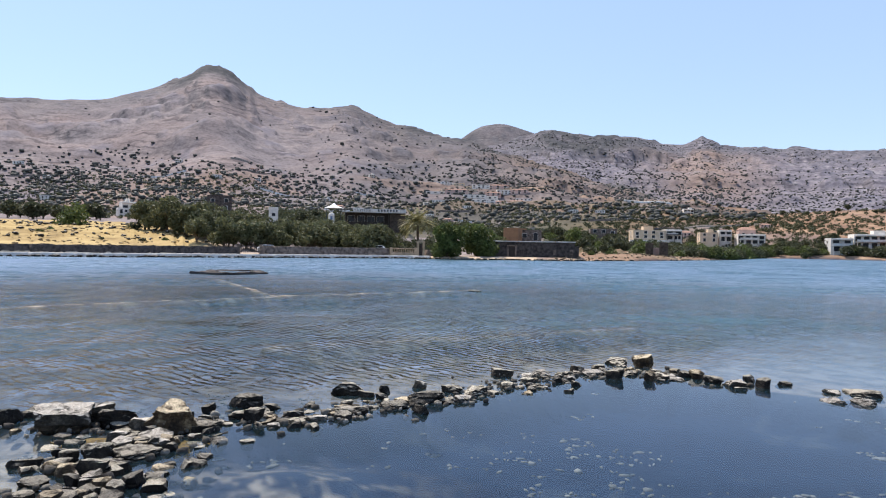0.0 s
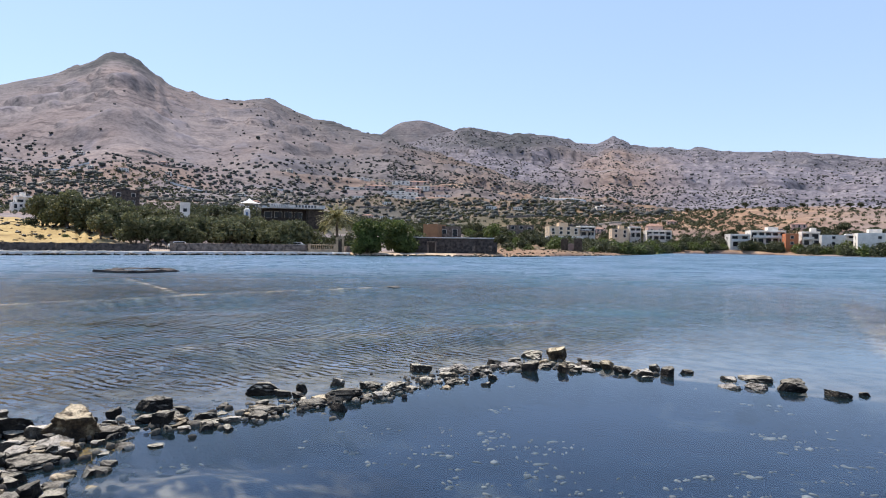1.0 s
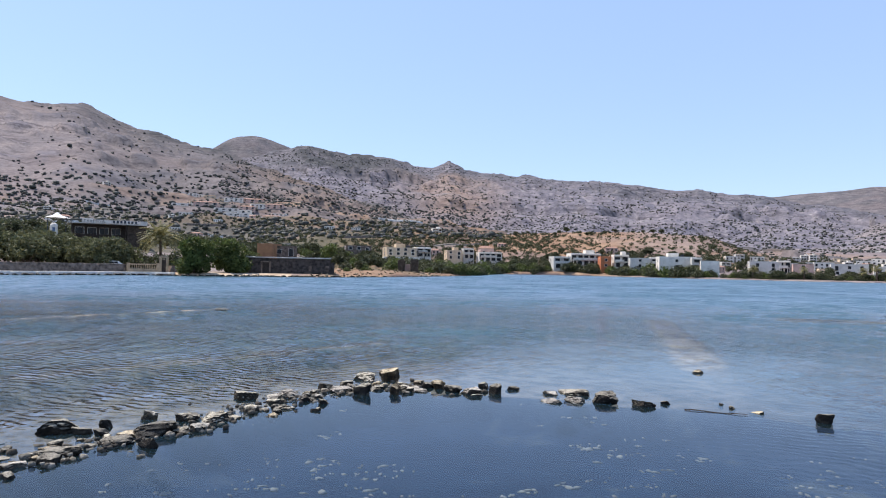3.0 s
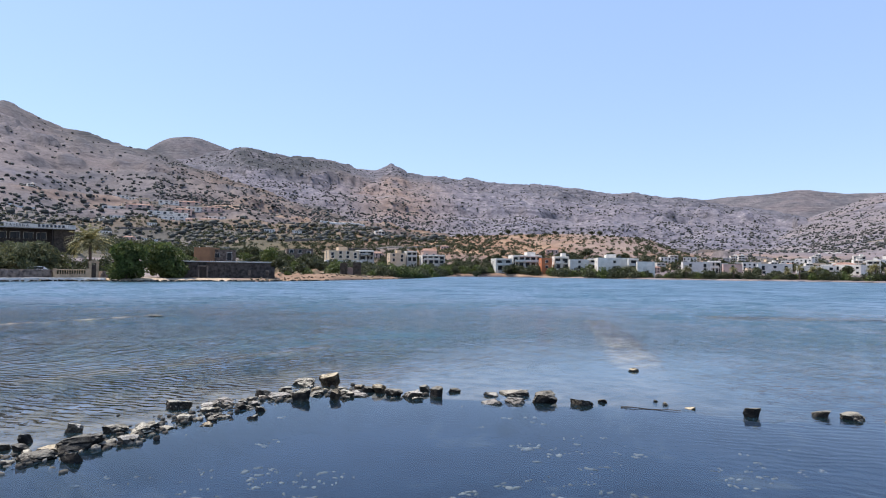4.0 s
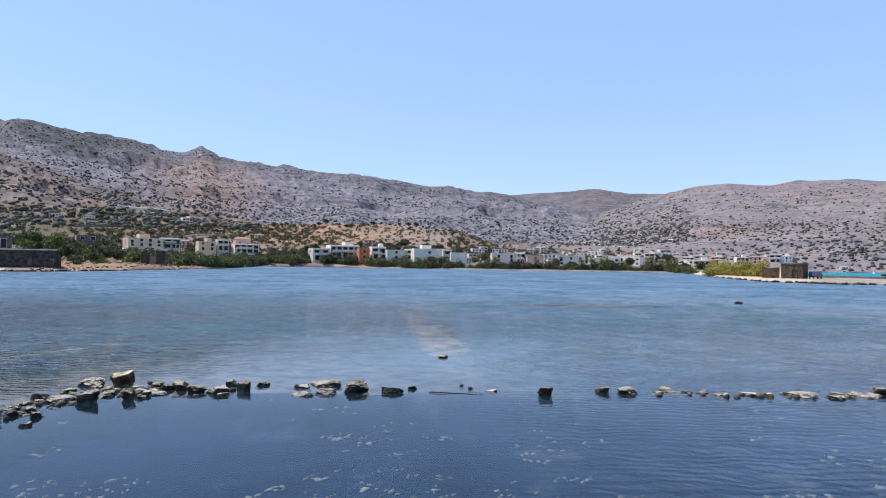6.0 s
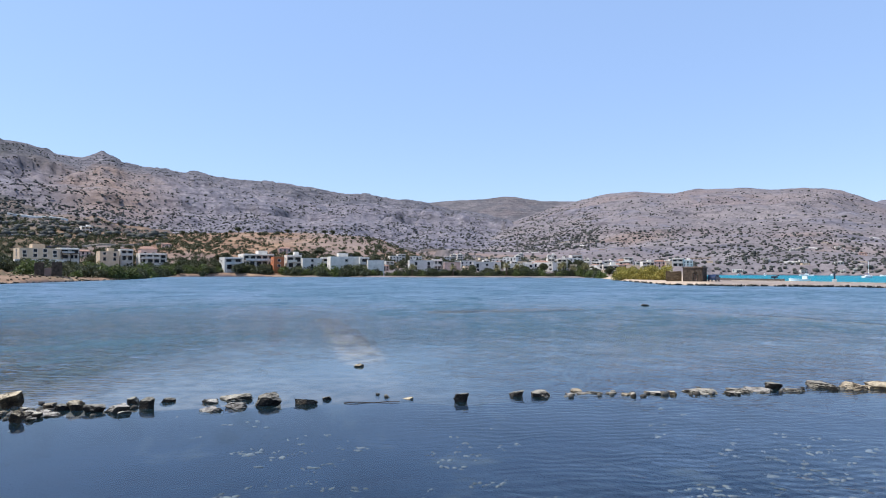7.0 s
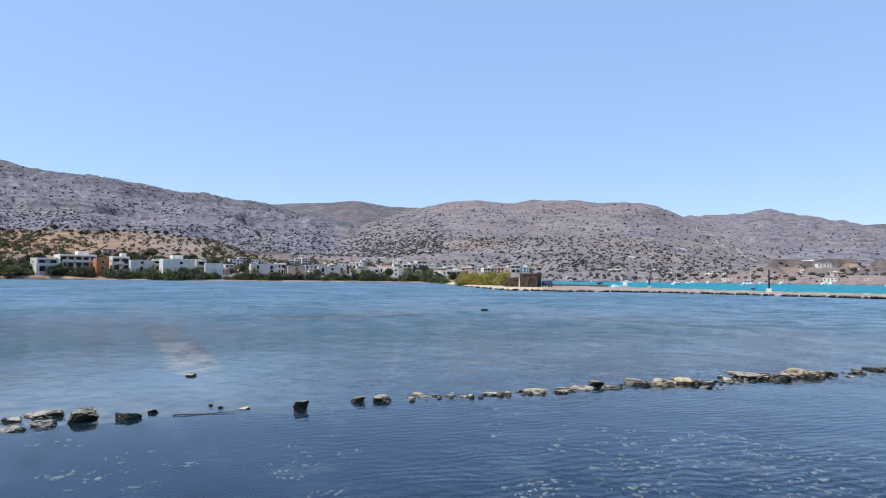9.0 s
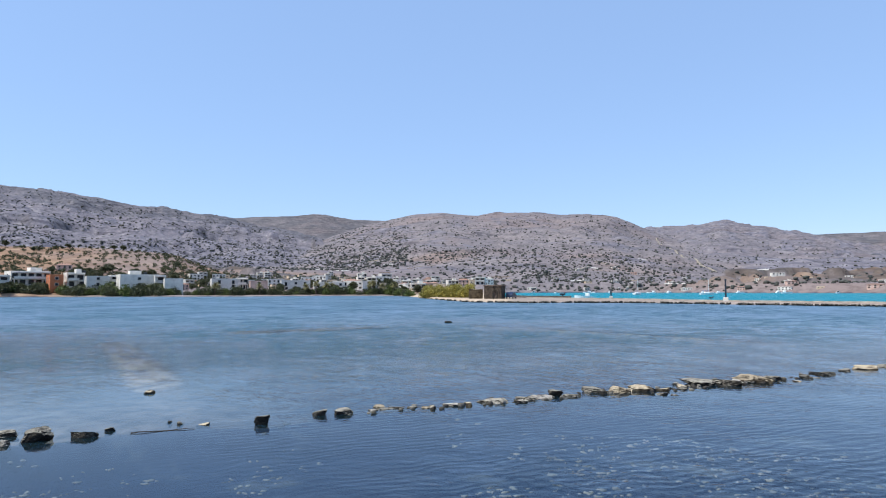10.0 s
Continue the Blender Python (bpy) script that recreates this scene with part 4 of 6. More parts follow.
# flat pale stones that lie on the bed near the bank
_a = np.array([_rs.uniform(-104, 40) for i in range(3600)])
_r = np.array([4.5 + 9.5 * _rs.random() ** 0.8 for i in range(3600)])
_xx, _yy = -np.sin(np.radians(_a)) * _r, np.cos(np.radians(_a)) * _r
_keep = np.where(vnoise(_xx * 0.55, _yy * 0.55, 33) > 0.5)[0][:1250]
_hh = heights(_a, _r)
_ms = []
for i in _keep:
    big = _rs.uniform(0.02, 0.13)
    for j in range(_rs.randrange(1, 5)):      # little heaps of chips
        w = big * _rs.uniform(0.35, 1.0)
        _ms.append(trs(_xx[i] + _rs.gauss(0, big), _yy[i] + _rs.gauss(0, 0.6 * big), _hh[i] - 0.01, w * _rs.uniform(0.9, 2.0), w * _rs.uniform(0.4, 1.0), 0.02 + 0.15 * w, _rs.uniform(0, 6.28), _rs.uniform(-0.3, 0.3)))
many("bed_stones", M_STONE_BED, _bv, _bf, _ms, "small pale flat stones under the shallow water", "stones")
# dark stones at the water's edge of the far shore
_ms = []
_a = np.array([_rs.uniform(-24, 40) if i < 900 else _rs.uniform(-104, -63) for i in range(1500)])
for az, s in zip(_a, shore(_a)):
    p = polar(az, s + _rs.gauss(-0.2, 0.5), -0.12)
    w = _rs.uniform(0.25, 0.75)
    _ms.append(trs(p.x, p.y, -0.12, w, w * 0.8, w * 0.7, _rs.uniform(0, 6.28), _rs.uniform(-0.4, 0.4)))
many("shore_stones", M_STONE_DARK, _bv, _bf, _ms, "dark stones along the water's edge", "stones")
# tan rocks on the ochre shore
_a = np.array([_rs.uniform(-25, -9.5) for i in range(300)])
_r = shore(_a) + np.array([2 + 26 * _rs.random() ** 1.6 for i in range(300)])
_ms = []
for az, r, z in zip(_a, _r, heights(_a, _r)):
    p = polar(az, r)
    w = _rs.uniform(0.2, 0.75)
    _ms.append(trs(p.x, p.y, z - 0.1, w, w * 0.8, w * 0.6, _rs.uniform(0, 6.28), _rs.uniform(-0.3, 0.3)))
many("shore_rocks", M_STONE_TAN, _bv, _bf, _ms, "tan rocks strewn over the ochre shore", "rocks")


# ---- trees and scrub ----
def leaf_cloud(name, mat, clumps, n, size, seed, squash=0.8):
    """Small leaf sprays round the given clumps (x, y, z, radius): an uneven crown with gaps."""
    rg = np.random.default_rng(seed)
    c = np.array(clumps, dtype=float)
    wts = c[:, 3] ** 2
    pick = rg.choice(len(c), n, p=wts / wts.sum())
    d = rg.normal(size=(n, 3))
    d /= np.linalg.norm(d, axis=1)[:, None]
    rad = c[pick, 3] * (0.45 + 0.62 * rg.random(n) ** 0.45)
    o = c[pick, :3] + d * rad[:, None] * np.array((1, 1, squash))
    a = rg.normal(size=(n, 3)) + d * 0.6
    a /= np.linalg.norm(a, axis=1)[:, None]
    b = np.cross(a, rg.normal(size=(n, 3)))
    b /= np.linalg.norm(b, axis=1)[:, None]
    s = size * (0.6 + 0.8 * rg.random(n))[:, None]
    v = np.stack([o - a * s, o + b * s * 0.42, o + a * s, o - b * s * 0.42], 1).reshape(-1, 3)
    f = np.arange(4 * n).reshape(n, 4)
    return arrays(name, v, f, mat)


def tree(name, h, w, mat, seed, n=1500, leaf=0.3, trunk=0.3, low=0.25, label="", category="tree", group=""):
    rnd = random.Random(seed)
    root = new(name)
    bm = bmesh.new()
    fork = h * (low + 0.1)
    tube(bm, (0, 0, -0.6), (0.1 * w * rnd.uniform(-1, 1), 0.1, fork), trunk, trunk * 0.7)
    clumps = []
    for i in range(9):
        a = i * 2.4 + rnd.random()
        rr = w * 0.5 * rnd.uniform(0.25, 0.68)
        z = h * rnd.uniform(low + 0.18, 0.84)
        p = (math.cos(a) * rr, math.sin(a) * rr, z)
        tube(bm, (0, 0, fork * 0.85), p, trunk * 0.45, trunk * 0.1, 5)
        clumps.append((*p, w * rnd.uniform(0.15, 0.27)))
    if low == 0:
        for i in range(7):
            a = i * 0.9
            clumps.append((math.cos(a) * w * 0.24, math.sin(a) * w * 0.24, h * rnd.uniform(0.14, 0.42), w * 0.24))
    clumps.append((0, 0, h * 0.82, w * 0.22))
    clumps.append((0.1 * w, 0, h * 0.55, w * 0.3))
    part("trunk", bm, M_BARK, root, "grey-brown forked trunk")
    part("crown", leaf_cloud("crown", mat, clumps, n, leaf, seed), mat, root)
    return tagged(root, label, category, group)


def spread(proto, spots):
    """Sets the prototype on the first spot and copies on the rest; spots are (bearing, distance, scale, height scale, sunk)."""
    first = True
    for (az, d, sc, hs, dz), z in zip(spots, heights([q[0] for q in spots], [q[1] for q in spots])):
        m = Matrix.LocRotScale(polar(az, d, float(z) + dz), Euler((0, 0, random.uniform(0, 6.28))), (sc, sc, sc * hs))
        if first:
            proto.matrix_basis, first = m, False
        else:
            made = copy_thing(proto, Matrix.Identity(4))
            made.matrix_basis = m


random.seed(11)
_tam = [tree("tamarisk", 6.5, 6.5, M_TAMARISK, 20 + i, 1700, 0.34, 0.28, 0.12, "grey-green tamarisk tree of the shore grove", group="trees of the shore grove") for i in range(4)]
_spots = []
for i in range(13):      # back of the field, up the slope
    _spots.append((24.4 - i * 0.36, 178 - i * 1.6 + random.uniform(-3, 3), random.uniform(1.0, 1.25), random.uniform(0.95, 1.1), -0.6))
for i in range(36):      # behind the shore wall
    az = 20.4 - i * 0.445
    _spots.append((az + random.uniform(-0.15, 0.15), 150 + random.uniform(-5, 9), random.uniform(0.85, 1.12), random.uniform(0.9, 1.1), -0.4))
for i in range(12):      # second row
    _spots.append((20 - i * 1.25, 172 + random.uniform(-5, 6), random.uniform(0.9, 1.15), 1.0, -0.5))
random.shuffle(_spots)
for i, p in enumerate(_tam):
    spread(p, _spots[i::4])

_dark = tree("olive_tree", 5.5, 6.5, M_LEAF_DARK, 41, 750, 0.50, 0.3, 0.15, "dark green olive tree on the rising plain", group="olive trees of the plain")
_spots = [(33.5 - i * 0.62 + random.uniform(-0.3, 0.3), 262 + random.uniform(-12, 16), random.uniform(0.8, 1.2), 0.9, -0.4) for i in range(11)]
_spots += [(random.uniform(-15, 14), random.uniform(215, 330), random.uniform(0.7, 1.15), 0.9, -0.4) for i in range(46)]
_spots += [(random.uniform(-15, -4), random.uniform(168, 215), random.uniform(0.5, 0.85), 0.9, -0.4) for i in range(14)]
_spots += [(random.uniform(-43.5, -20), random.uniform(338, 420), random.uniform(0.6, 1.05), 0.9, -0.4) for i in range(64)]
_spots += [(random.uniform(-63, -44), random.uniform(310, 430), random.uniform(0.5, 0.9), 0.95, -0.4) for i in range(56)]
_spots += [(-24 - 20 * (i + random.random()) / 30, 560 + random.uniform(-30, 12), random.uniform(0.4, 1.0), random.uniform(0.5, 0.9), -0.4) for i in range(26)]      # along the crest of the knoll
spread(_dark, _spots)

_round = tree("broadleaf_tree", 7.7, 6.9, M_LEAF, 51, 8000, 0.34, 0.25, 0.0, "dense round green tree at the promenade", group="promenade trees")
spread(_round, [(-0.2, 140.5, 0.98, 1.0, -0.2)])
_round2 = tree("broadleaf_tree", 7.6, 7.9, M_LEAF, 52, 8000, 0.34, 0.25, 0.0, "broad green tree with a pale lane beside it", group="promenade trees")
spread(_round2, [(-3.0, 147, 0.98, 1.0, -0.2)])
_yel = tree("broadleaf_tree", 6.2, 6.4, M_LEAF, 53, 1500, 0.3, 0.25, 0.15, "yellow-green tree behind the long ruin", group="trees near the ruin")
spread(_yel, [(-11.1, 190, 1.0, 1.05, -0.3), (-9.2, 196, 0.8, 0.9, -0.3), (-4.6, 185, 0.8, 0.8, -0.3), (4.2, 160, 0.7, 0.7, -0.3)])

_bush = [tree("shore_bush", 3.4, 5.6, (M_LEAF_DARK, M_LEAF, M_LEAF_DARK)[i], 60 + i, 750, 0.36, 0.12, 0.0, "low dense green shore bush", "bush", "bushes along the far shore") for i in range(3)]
_spots = []
for i in range(150):
    az = random.uniform(-43.0, -20.5)
    s = float(shore(np.array([az]))[0])
    _spots.append((az, max(s, 300 if az < -24.5 else 215) + random.uniform(4, 24), random.uniform(0.9, 1.7), random.uniform(0.65, 1.05), -0.3))
for i in range(78):
    az = random.uniform(-62.5, -43.8)
    s = float(shore(np.array([az]))[0])
    _spots.append((az, s + random.uniform(5, 14), random.uniform(0.6, 1.15), random.uniform(0.7, 1.15), -0.3))
for i in range(95):
    az = random.uniform(-27, -11)
    _spots.append((az, random.uniform(max(205, float(shore(np.array([az]))[0]) + 8), 300 + (az < -24) * 60), random.uniform(0.8, 1.35), 0.9, -0.3))
_spots += [(29.4, 186, 1.5, 1.0, -0.3), (25.2, 176, 0.7, 0.7, -0.2), (24.6, 150, 0.35, 0.6, -0.1), (22.9, 150, 0.3, 0.6, -0.1), (27.5, 150, 0.28, 0.6, -0.1), (31.5, 160, 0.35, 0.5, -0.1), (30.8, 165, 0.3, 0.5, -0.1),
           (4.8, 152, 0.7, 0.9, -0.3), (4.0, 156, 0.8, 0.9, -0.3), (3.2, 154, 0.7, 0.8, -0.3), (1.6, 152, 0.7, 0.8, -0.3), (1.2, 158, 0.8, 0.9, -0.3), (3.6, 166, 1.0, 1.0, -0.3), (2.6, 168, 1.0, 1.0, -0.3), (1.2, 170, 1.0, 1.1, -0.3),
           (-5.2, 166, 0.8, 0.9, -0.3), (-8.5, 170, 0.8, 0.9, -0.3), (-12.4, 175, 0.8, 0.9, -0.3), (-13.2, 185, 0.9, 0.9, -0.3),
           (-14.2, 172, 0.6, 0.8, -0.2), (-12.6, 168, 0.4, 0.8, -0.2), (-19.6, 205, 0.7, 0.8, -0.2)]
random.shuffle(_spots)
for i, p in enumerate(_bush):
    spread(p, _spots[i::3])

_ytam = tree("tamarisk", 4.4, 6.4, M_LEAF_YELLOW, 71, 2000, 0.28, 0.16, 0.0, "yellow-green tamarisk on the pale beach", group="tamarisks on the spit")
spread(_ytam, [(-63.6 - i * 0.46, 198 - i * 2.6, 0.70 + 0.2 * random.random(), 0.85 + 0.2 * random.random(), -0.1) for i in range(9)] + [(-63.9 - i * 0.85, 202, 0.80, 1.0, -0.1) for i in range(5)])


def palm(name, az, d, h, fr, label, seed):
    rnd = random.Random(seed)
    root = new(name)
    root.matrix_basis = Matrix.Translation(put(az, d))
    bm = bmesh.new()
    for k in range(7):
        tube(bm, (0, 0, h * k / 7 - 0.3), (0, 0, h * (k + 1) / 7), 0.36 - 0.012 * k, 0.30 - 0.012 * k, 8)
    part("trunk", bm, M_BARK, root, "ringed brown palm trunk")
    bm = bmesh.new()
    for i in range(84):
        a, rise = i * 2.4, rnd.uniform(-0.2, 1.3)
        prev, dirn = Vector((0, 0, h)), Vector((math.cos(a) * math.cos(rise), math.sin(a) * math.cos(rise), math.sin(rise)))
        side = Vector((-math.sin(a), math.cos(a), 0))
        for k in range(7):
            nxt = prev + dirn * fr / 7
            w = fr * 0.16 * math.sin(0.35 + 2.5 * (k + 0.5) / 7)
            for sgn in (-1, 1):
                for q in (0.0, 0.5):
                    o = prev.lerp(nxt, q)
                    tip = o + side * sgn * w + dirn * fr * 0.07 - Vector((0, 0, 0.25 * w))
                    vs = [bm.verts.new(p) for p in (o, o + dirn * fr * 0.045, tip)]
                    bm.faces.new(vs)
            prev, dirn = nxt, (dirn - Vector((0, 0, 0.21))).normalized()
    part("frond_crown", bm, M_PALM, root, "drooping feathered fronds")
    return tagged(root, label, "palm", "palms of the shore")


palm("palm_tree", 2.3, 156, 6.9, 5.4, "date palm with a full crown behind the gate", 1)
for i in range(13):
    az = random.uniform(-61, -46)
    palm("palm_tree", az, float(shore(np.array([az]))[0]) + random.uniform(6, 12), random.uniform(3.2, 5.0), 2.4, "short palm on the village waterfront", 5 + i)

# scrub and scattered trees of the slopes
_bm = bmesh.new()
bmesh.ops.create_icosphere(_bm, subdivisions=1, radius=0.5)
for v_ in _bm.verts:
    v_.co *= 0.8 + 0.45 * random.random()
_scr = mesh_from("scrub", _bm)
_sv, _sf = base_of(_scr)


_lump = leaf_cloud("scrub_leaves", None, [(0, 0, 0.02, 0.40), (0.2, 0.1, 0.12, 0.26), (-0.2, 0.12, 0.08, 0.28), (0.05, -0.22, 0.05, 0.28), (-0.08, -0.05, 0.22, 0.24)], 30, 0.21, 77)
_lv, _lf = base_of(_lump)


def thin(e, az, low):
    """Fewer bushes high on the slopes, next to none on the bare face of the peak."""
    some = np.maximum(low, np.clip(1.15 - np.maximum(0, e - 0.075) * 13, 0.12, 1))
    return some * (1 - 0.95 * smooth01((az - 8) / 5) * smooth01((e - 0.112) / 0.02))


def scrub(name, n, az0, az1, r0, r1, s0, s1, seed, label, keep=0.45, scale=180.0, high=0.0, mat=None, leafy=False):
    rg = np.random.default_rng(seed)
    az = rg.uniform(az0, az1, n * 6)
    r = np.exp(rg.uniform(math.log(r0), math.log(r1), n * 6))
    z, kinds = land(az, r)
    zz = land(az, r * 1.02)[0]
    up = (zz / (r * 1.02) - z / r) / 0.02          # how fast the slope rises before the eye
    x, y = -np.sin(np.radians(az)) * r, np.cos(np.radians(az)) * r
    ok = (rg.random(n * 6) < thin(z / r, az, high)) & (rg.random(n * 6) < np.clip(up * 6, 0.06, 1)) & (fbm(x / scale, y / scale, 3, seed) > rg.uniform(-1, 1, n * 6) * 0.6 - keep + 0.3) & (kinds["bed"] < 0.5) & (z > 1.2)
    idx = np.where(ok)[0][:n]
    ms = []
    for i in idx:
        s = (s0 + (s1 - s0) * rg.random() ** 1.3) * (0.75 + r[i] / 4000) * (1.5 if rg.random() < 0.12 else 1.0)
        ms.append(trs(x[i], y[i], z[i] + 0.2 * s, s, s * rg.uniform(0.8, 1.3), s * rg.uniform(0.6, 0.85), rg.uniform(0, 6.28)))
    return many(name, mat or M_SCRUB, _lv if leafy else _sv, _lf if leafy else _sf, ms, label, "scrub")


scrub("hillside_scrub", 6200, -26, 42, 520, 2000, 2.4, 6.2, 1, "dark scrub and small trees dotted over the dry slope", high=0.2)
scrub("hillside_scrub", 15000, -62, -2, 900, 2800, 1.7, 4.4, 2, "dark scrub between pale rocks of the middle ridge", 0.7, high=0.85)
scrub("hillside_scrub", 6400, -104, -46, 480, 2500, 1.5, 4.0, 3, "dark scrub scattered over the brown hill above the bay", high=0.3)
scrub("plain_scrub", 5600, -30, 42, 290, 820, 2.0, 4.6, 4, "dark olive and carob trees between the houses", 0.7, 90, mat=M_LEAF_DARK, leafy=True)
scrub("grove_scrub", 4400, -19, 15, 285, 410, 2.8, 5.0, 7, "dark dense olive grove on the plain", 1.6, 90, mat=M_LEAF_DARK, leafy=True)
scrub("knoll_scrub", 1700, -49, -17, 345, 620, 1.4, 3.6, 5, "dark bushes on the ochre knoll", 0.3, 60, mat=M_LEAF_DARK, leafy=True)
scrub("village_scrub", 700, -66, -42, 340, 620, 2.0, 4.6, 6, "dark trees between the village houses", 0.7, 70, mat=M_LEAF_DARK, leafy=True)

# rocks and dry tufts of the field
_ms = []
_a, _r = np.array([random.uniform(17, 36) for i in range(260)]), np.array([random.uniform(150, 215) for i in range(260)])
for az, r, z in zip(_a, _r, heights(_a, _r)):
    p = polar(az, r, z)
    w = random.uniform(0.3, 1.2)
    _ms.append(trs(p.x, p.y, p.z - 0.1, w, w * 0.8, w * 0.55, random.uniform(0, 6.28)))
many("field_rocks", M_STONE_PALE, _bv, _bf, _ms, "pale limestone rocks scattered in the straw field", "rocks")
_ms = []
_a, _r = np.array([random.uniform(17, 36) for i in range(420)]), np.array([random.uniform(131, 200) for i in range(420)])
for az, r, z in zip(_a, _r, heights(_a, _r)):
    p = polar(az, r, z)
    w = random.uniform(0.3, 1.1)
    _ms.append(trs(p.x, p.y, p.z, w, w, w * 0.45, random.uniform(0, 6.28)))
many("field_tufts", M_TUFT, _sv, _sf, _ms, "dry brown tufts in the straw field", "tufts")


# ---- walls, promenade, gates ----
def run_strip(name, az0, az1, rin, rout, ztop, zbot, mat, label, category, step=0.25, rag=0.0, kind="structure"):
    """A wall or kerb that follows the shore: section from rin to rout, its top a little uneven."""
    n = max(2, int(abs(az1 - az0) / step) + 1)
    az = np.linspace(az0, az1, n)
    ri, ro = rin(az), rout(az)
    zt = ztop + rag * fbm(az * 2.3, az * 0 + 1.7, 3, 12)
    sn, cs = -np.sin(np.radians(az)), np.cos(np.radians(az))
    rows = [np.stack([sn * r, cs * r, z + 0 * az], -1) for r, z in ((ri, zbot), (ri, zt), (ro, zt), (ro, zbot))]
    v = np.concatenate(rows)
    i = np.arange(n - 1)
    f = [np.stack([i + k * n, i + k * n + 1, i + (k + 1) * n + 1, i + (k + 1) * n], -1) for k in range(3)]
    f.append(np.array([[0, n, 2 * n, 3 * n], [n - 1, 4 * n - 1, 3 * n - 1, 2 * n - 1]]))
    return tagged(new(name, arrays(name, v, np.concatenate(f), mat)), label, category, kind=kind)


run_strip("pavement_promenade", 40, 1.2, lambda a: shore(a) + 0.7, lambda a: shore(a) + 5.2, 0.62, -0.3, M_CONCRETE, "pale concrete promenade along the water", "promenade", rag=0.05)
run_strip("wall_field", 40, 17.3, lambda a: shore(a) + 5.3, lambda a: shore(a) + 5.9, 1.95, -0.2, M_DARKWALL, "dark dry-stone wall below the straw field", "wall", rag=0.16)
run_strip("wall_grove", 15.5, 4.75, lambda a: shore(a) + 5.3, lambda a: shore(a) + 5.8, 2.15, -0.2, M_RUBBLE, "low brown rubble wall before the tamarisk grove", "wall", rag=0.08)
run_strip("wall_gate", 1.7, 0.9, lambda a: shore(a) + 5.3, lambda a: shore(a) + 5.8, 1.9, -0.2, M_RUBBLE, "short rubble wall beside the gate", "wall", rag=0.05)
run_strip("pavement_causeway", -72.2, -108, lambda a: spit_back(a) - 3.2, lambda a: spit_back(a) - 0.6, 0.55, -0.5, M_QUAY, "weathered stone edge of the causeway", "causeway", rag=0.05)
run_strip("wall_causeway", -71.0, -76.0, lambda a: spit_back(a) - 0.5, lambda a: spit_back(a) + 0.6, 0.95, -1.0, M_DARKWALL, "dark low mole at the end of the spit", "wall", rag=0.05)


def at_view(az, d, z, turn=0.0):
    """The pose of a thing whose front (-y) looks back at the eye, turned by some degrees."""
    p = polar(az, d, z)
    return pose(p.x, p.y, p.z, 0, 0, az + turn)


def gate(az, d, z):
    root = new("garden_gate")
    root.matrix_basis = at_view(az, d, z)
    for x in (-2.0, 2.0):
        bm = bmesh.new()
        box(bm, x - 0.3, -0.3, -0.6, x + 0.3, 0.3, 1.7)
        box(bm, x - 0.38, -0.38, 1.7, x + 0.38, 0.38, 1.85)
        part("gate_post", bm, M_RUBBLE, root)
    for z1 in (0.4, 0.9, 1.4):
        part("gate_rail", box_mesh("gate_rail", -1.7, -0.05, z1, 1.7, 0.05, z1 + 0.1, M_PLANK), M_PLANK, root)
    for k in range(9):
        x = -1.55 + k * 3.1 / 8
        part("gate_bar", box_mesh("gate_bar", x - 0.03, -0.03, 0.2, x + 0.03, 0.03, 1.55, M_PLANK), M_PLANK, root)
    return tagged(root, "wooden bar gate between two rubble posts", "gate")


gate(16.4, 130.5, 0.6)


def balustrade(az0, az1, d, z):
    root = new("balustrade")
    az = (az0 + az1) / 2
    root.matrix_basis = at_view(az, d, z)
    half = d * math.radians(abs(az0 - az1)) / 2
    for nm, z0, z1, t in (("plinth", -0.5, 0.35, 0.3), ("top_rail", 1.1, 1.3, 0.3)):
        part(nm, box_mesh(nm, -half, -t, z0, half, t, z1, M_OLDCREAM, 0.03), M_OLDCREAM, root)
    bm = bmesh.new()
    for a, b, r0, r1 in ((0.35, 0.55, 0.07, 0.12), (0.55, 0.8, 0.12, 0.07), (0.8, 1.1, 0.07, 0.09)):
        tube(bm, (0, 0, a), (0, 0, b), r0, r1, 8)
    me = mesh_from("baluster", bm, M_OLDCREAM)
    for k in range(13):
        part("baluster", me, M_OLDCREAM, root, at=Matrix.Translation((-half + 0.3 + k * (2 * half - 0.6) / 12, 0, 0)))
    for x in (-half, half):
        part("pillar", box_mesh("pillar", x - 0.3, -0.35, -0.5, x + 0.3, 0.35, 1.45, M_OLDCREAM, 0.04), M_OLDCREAM, root)
    return tagged(root, "cream stone balustrade with turned balusters on the promenade", "balustrade")


balustrade(4.6, 2.45, 143.6, 0.9)


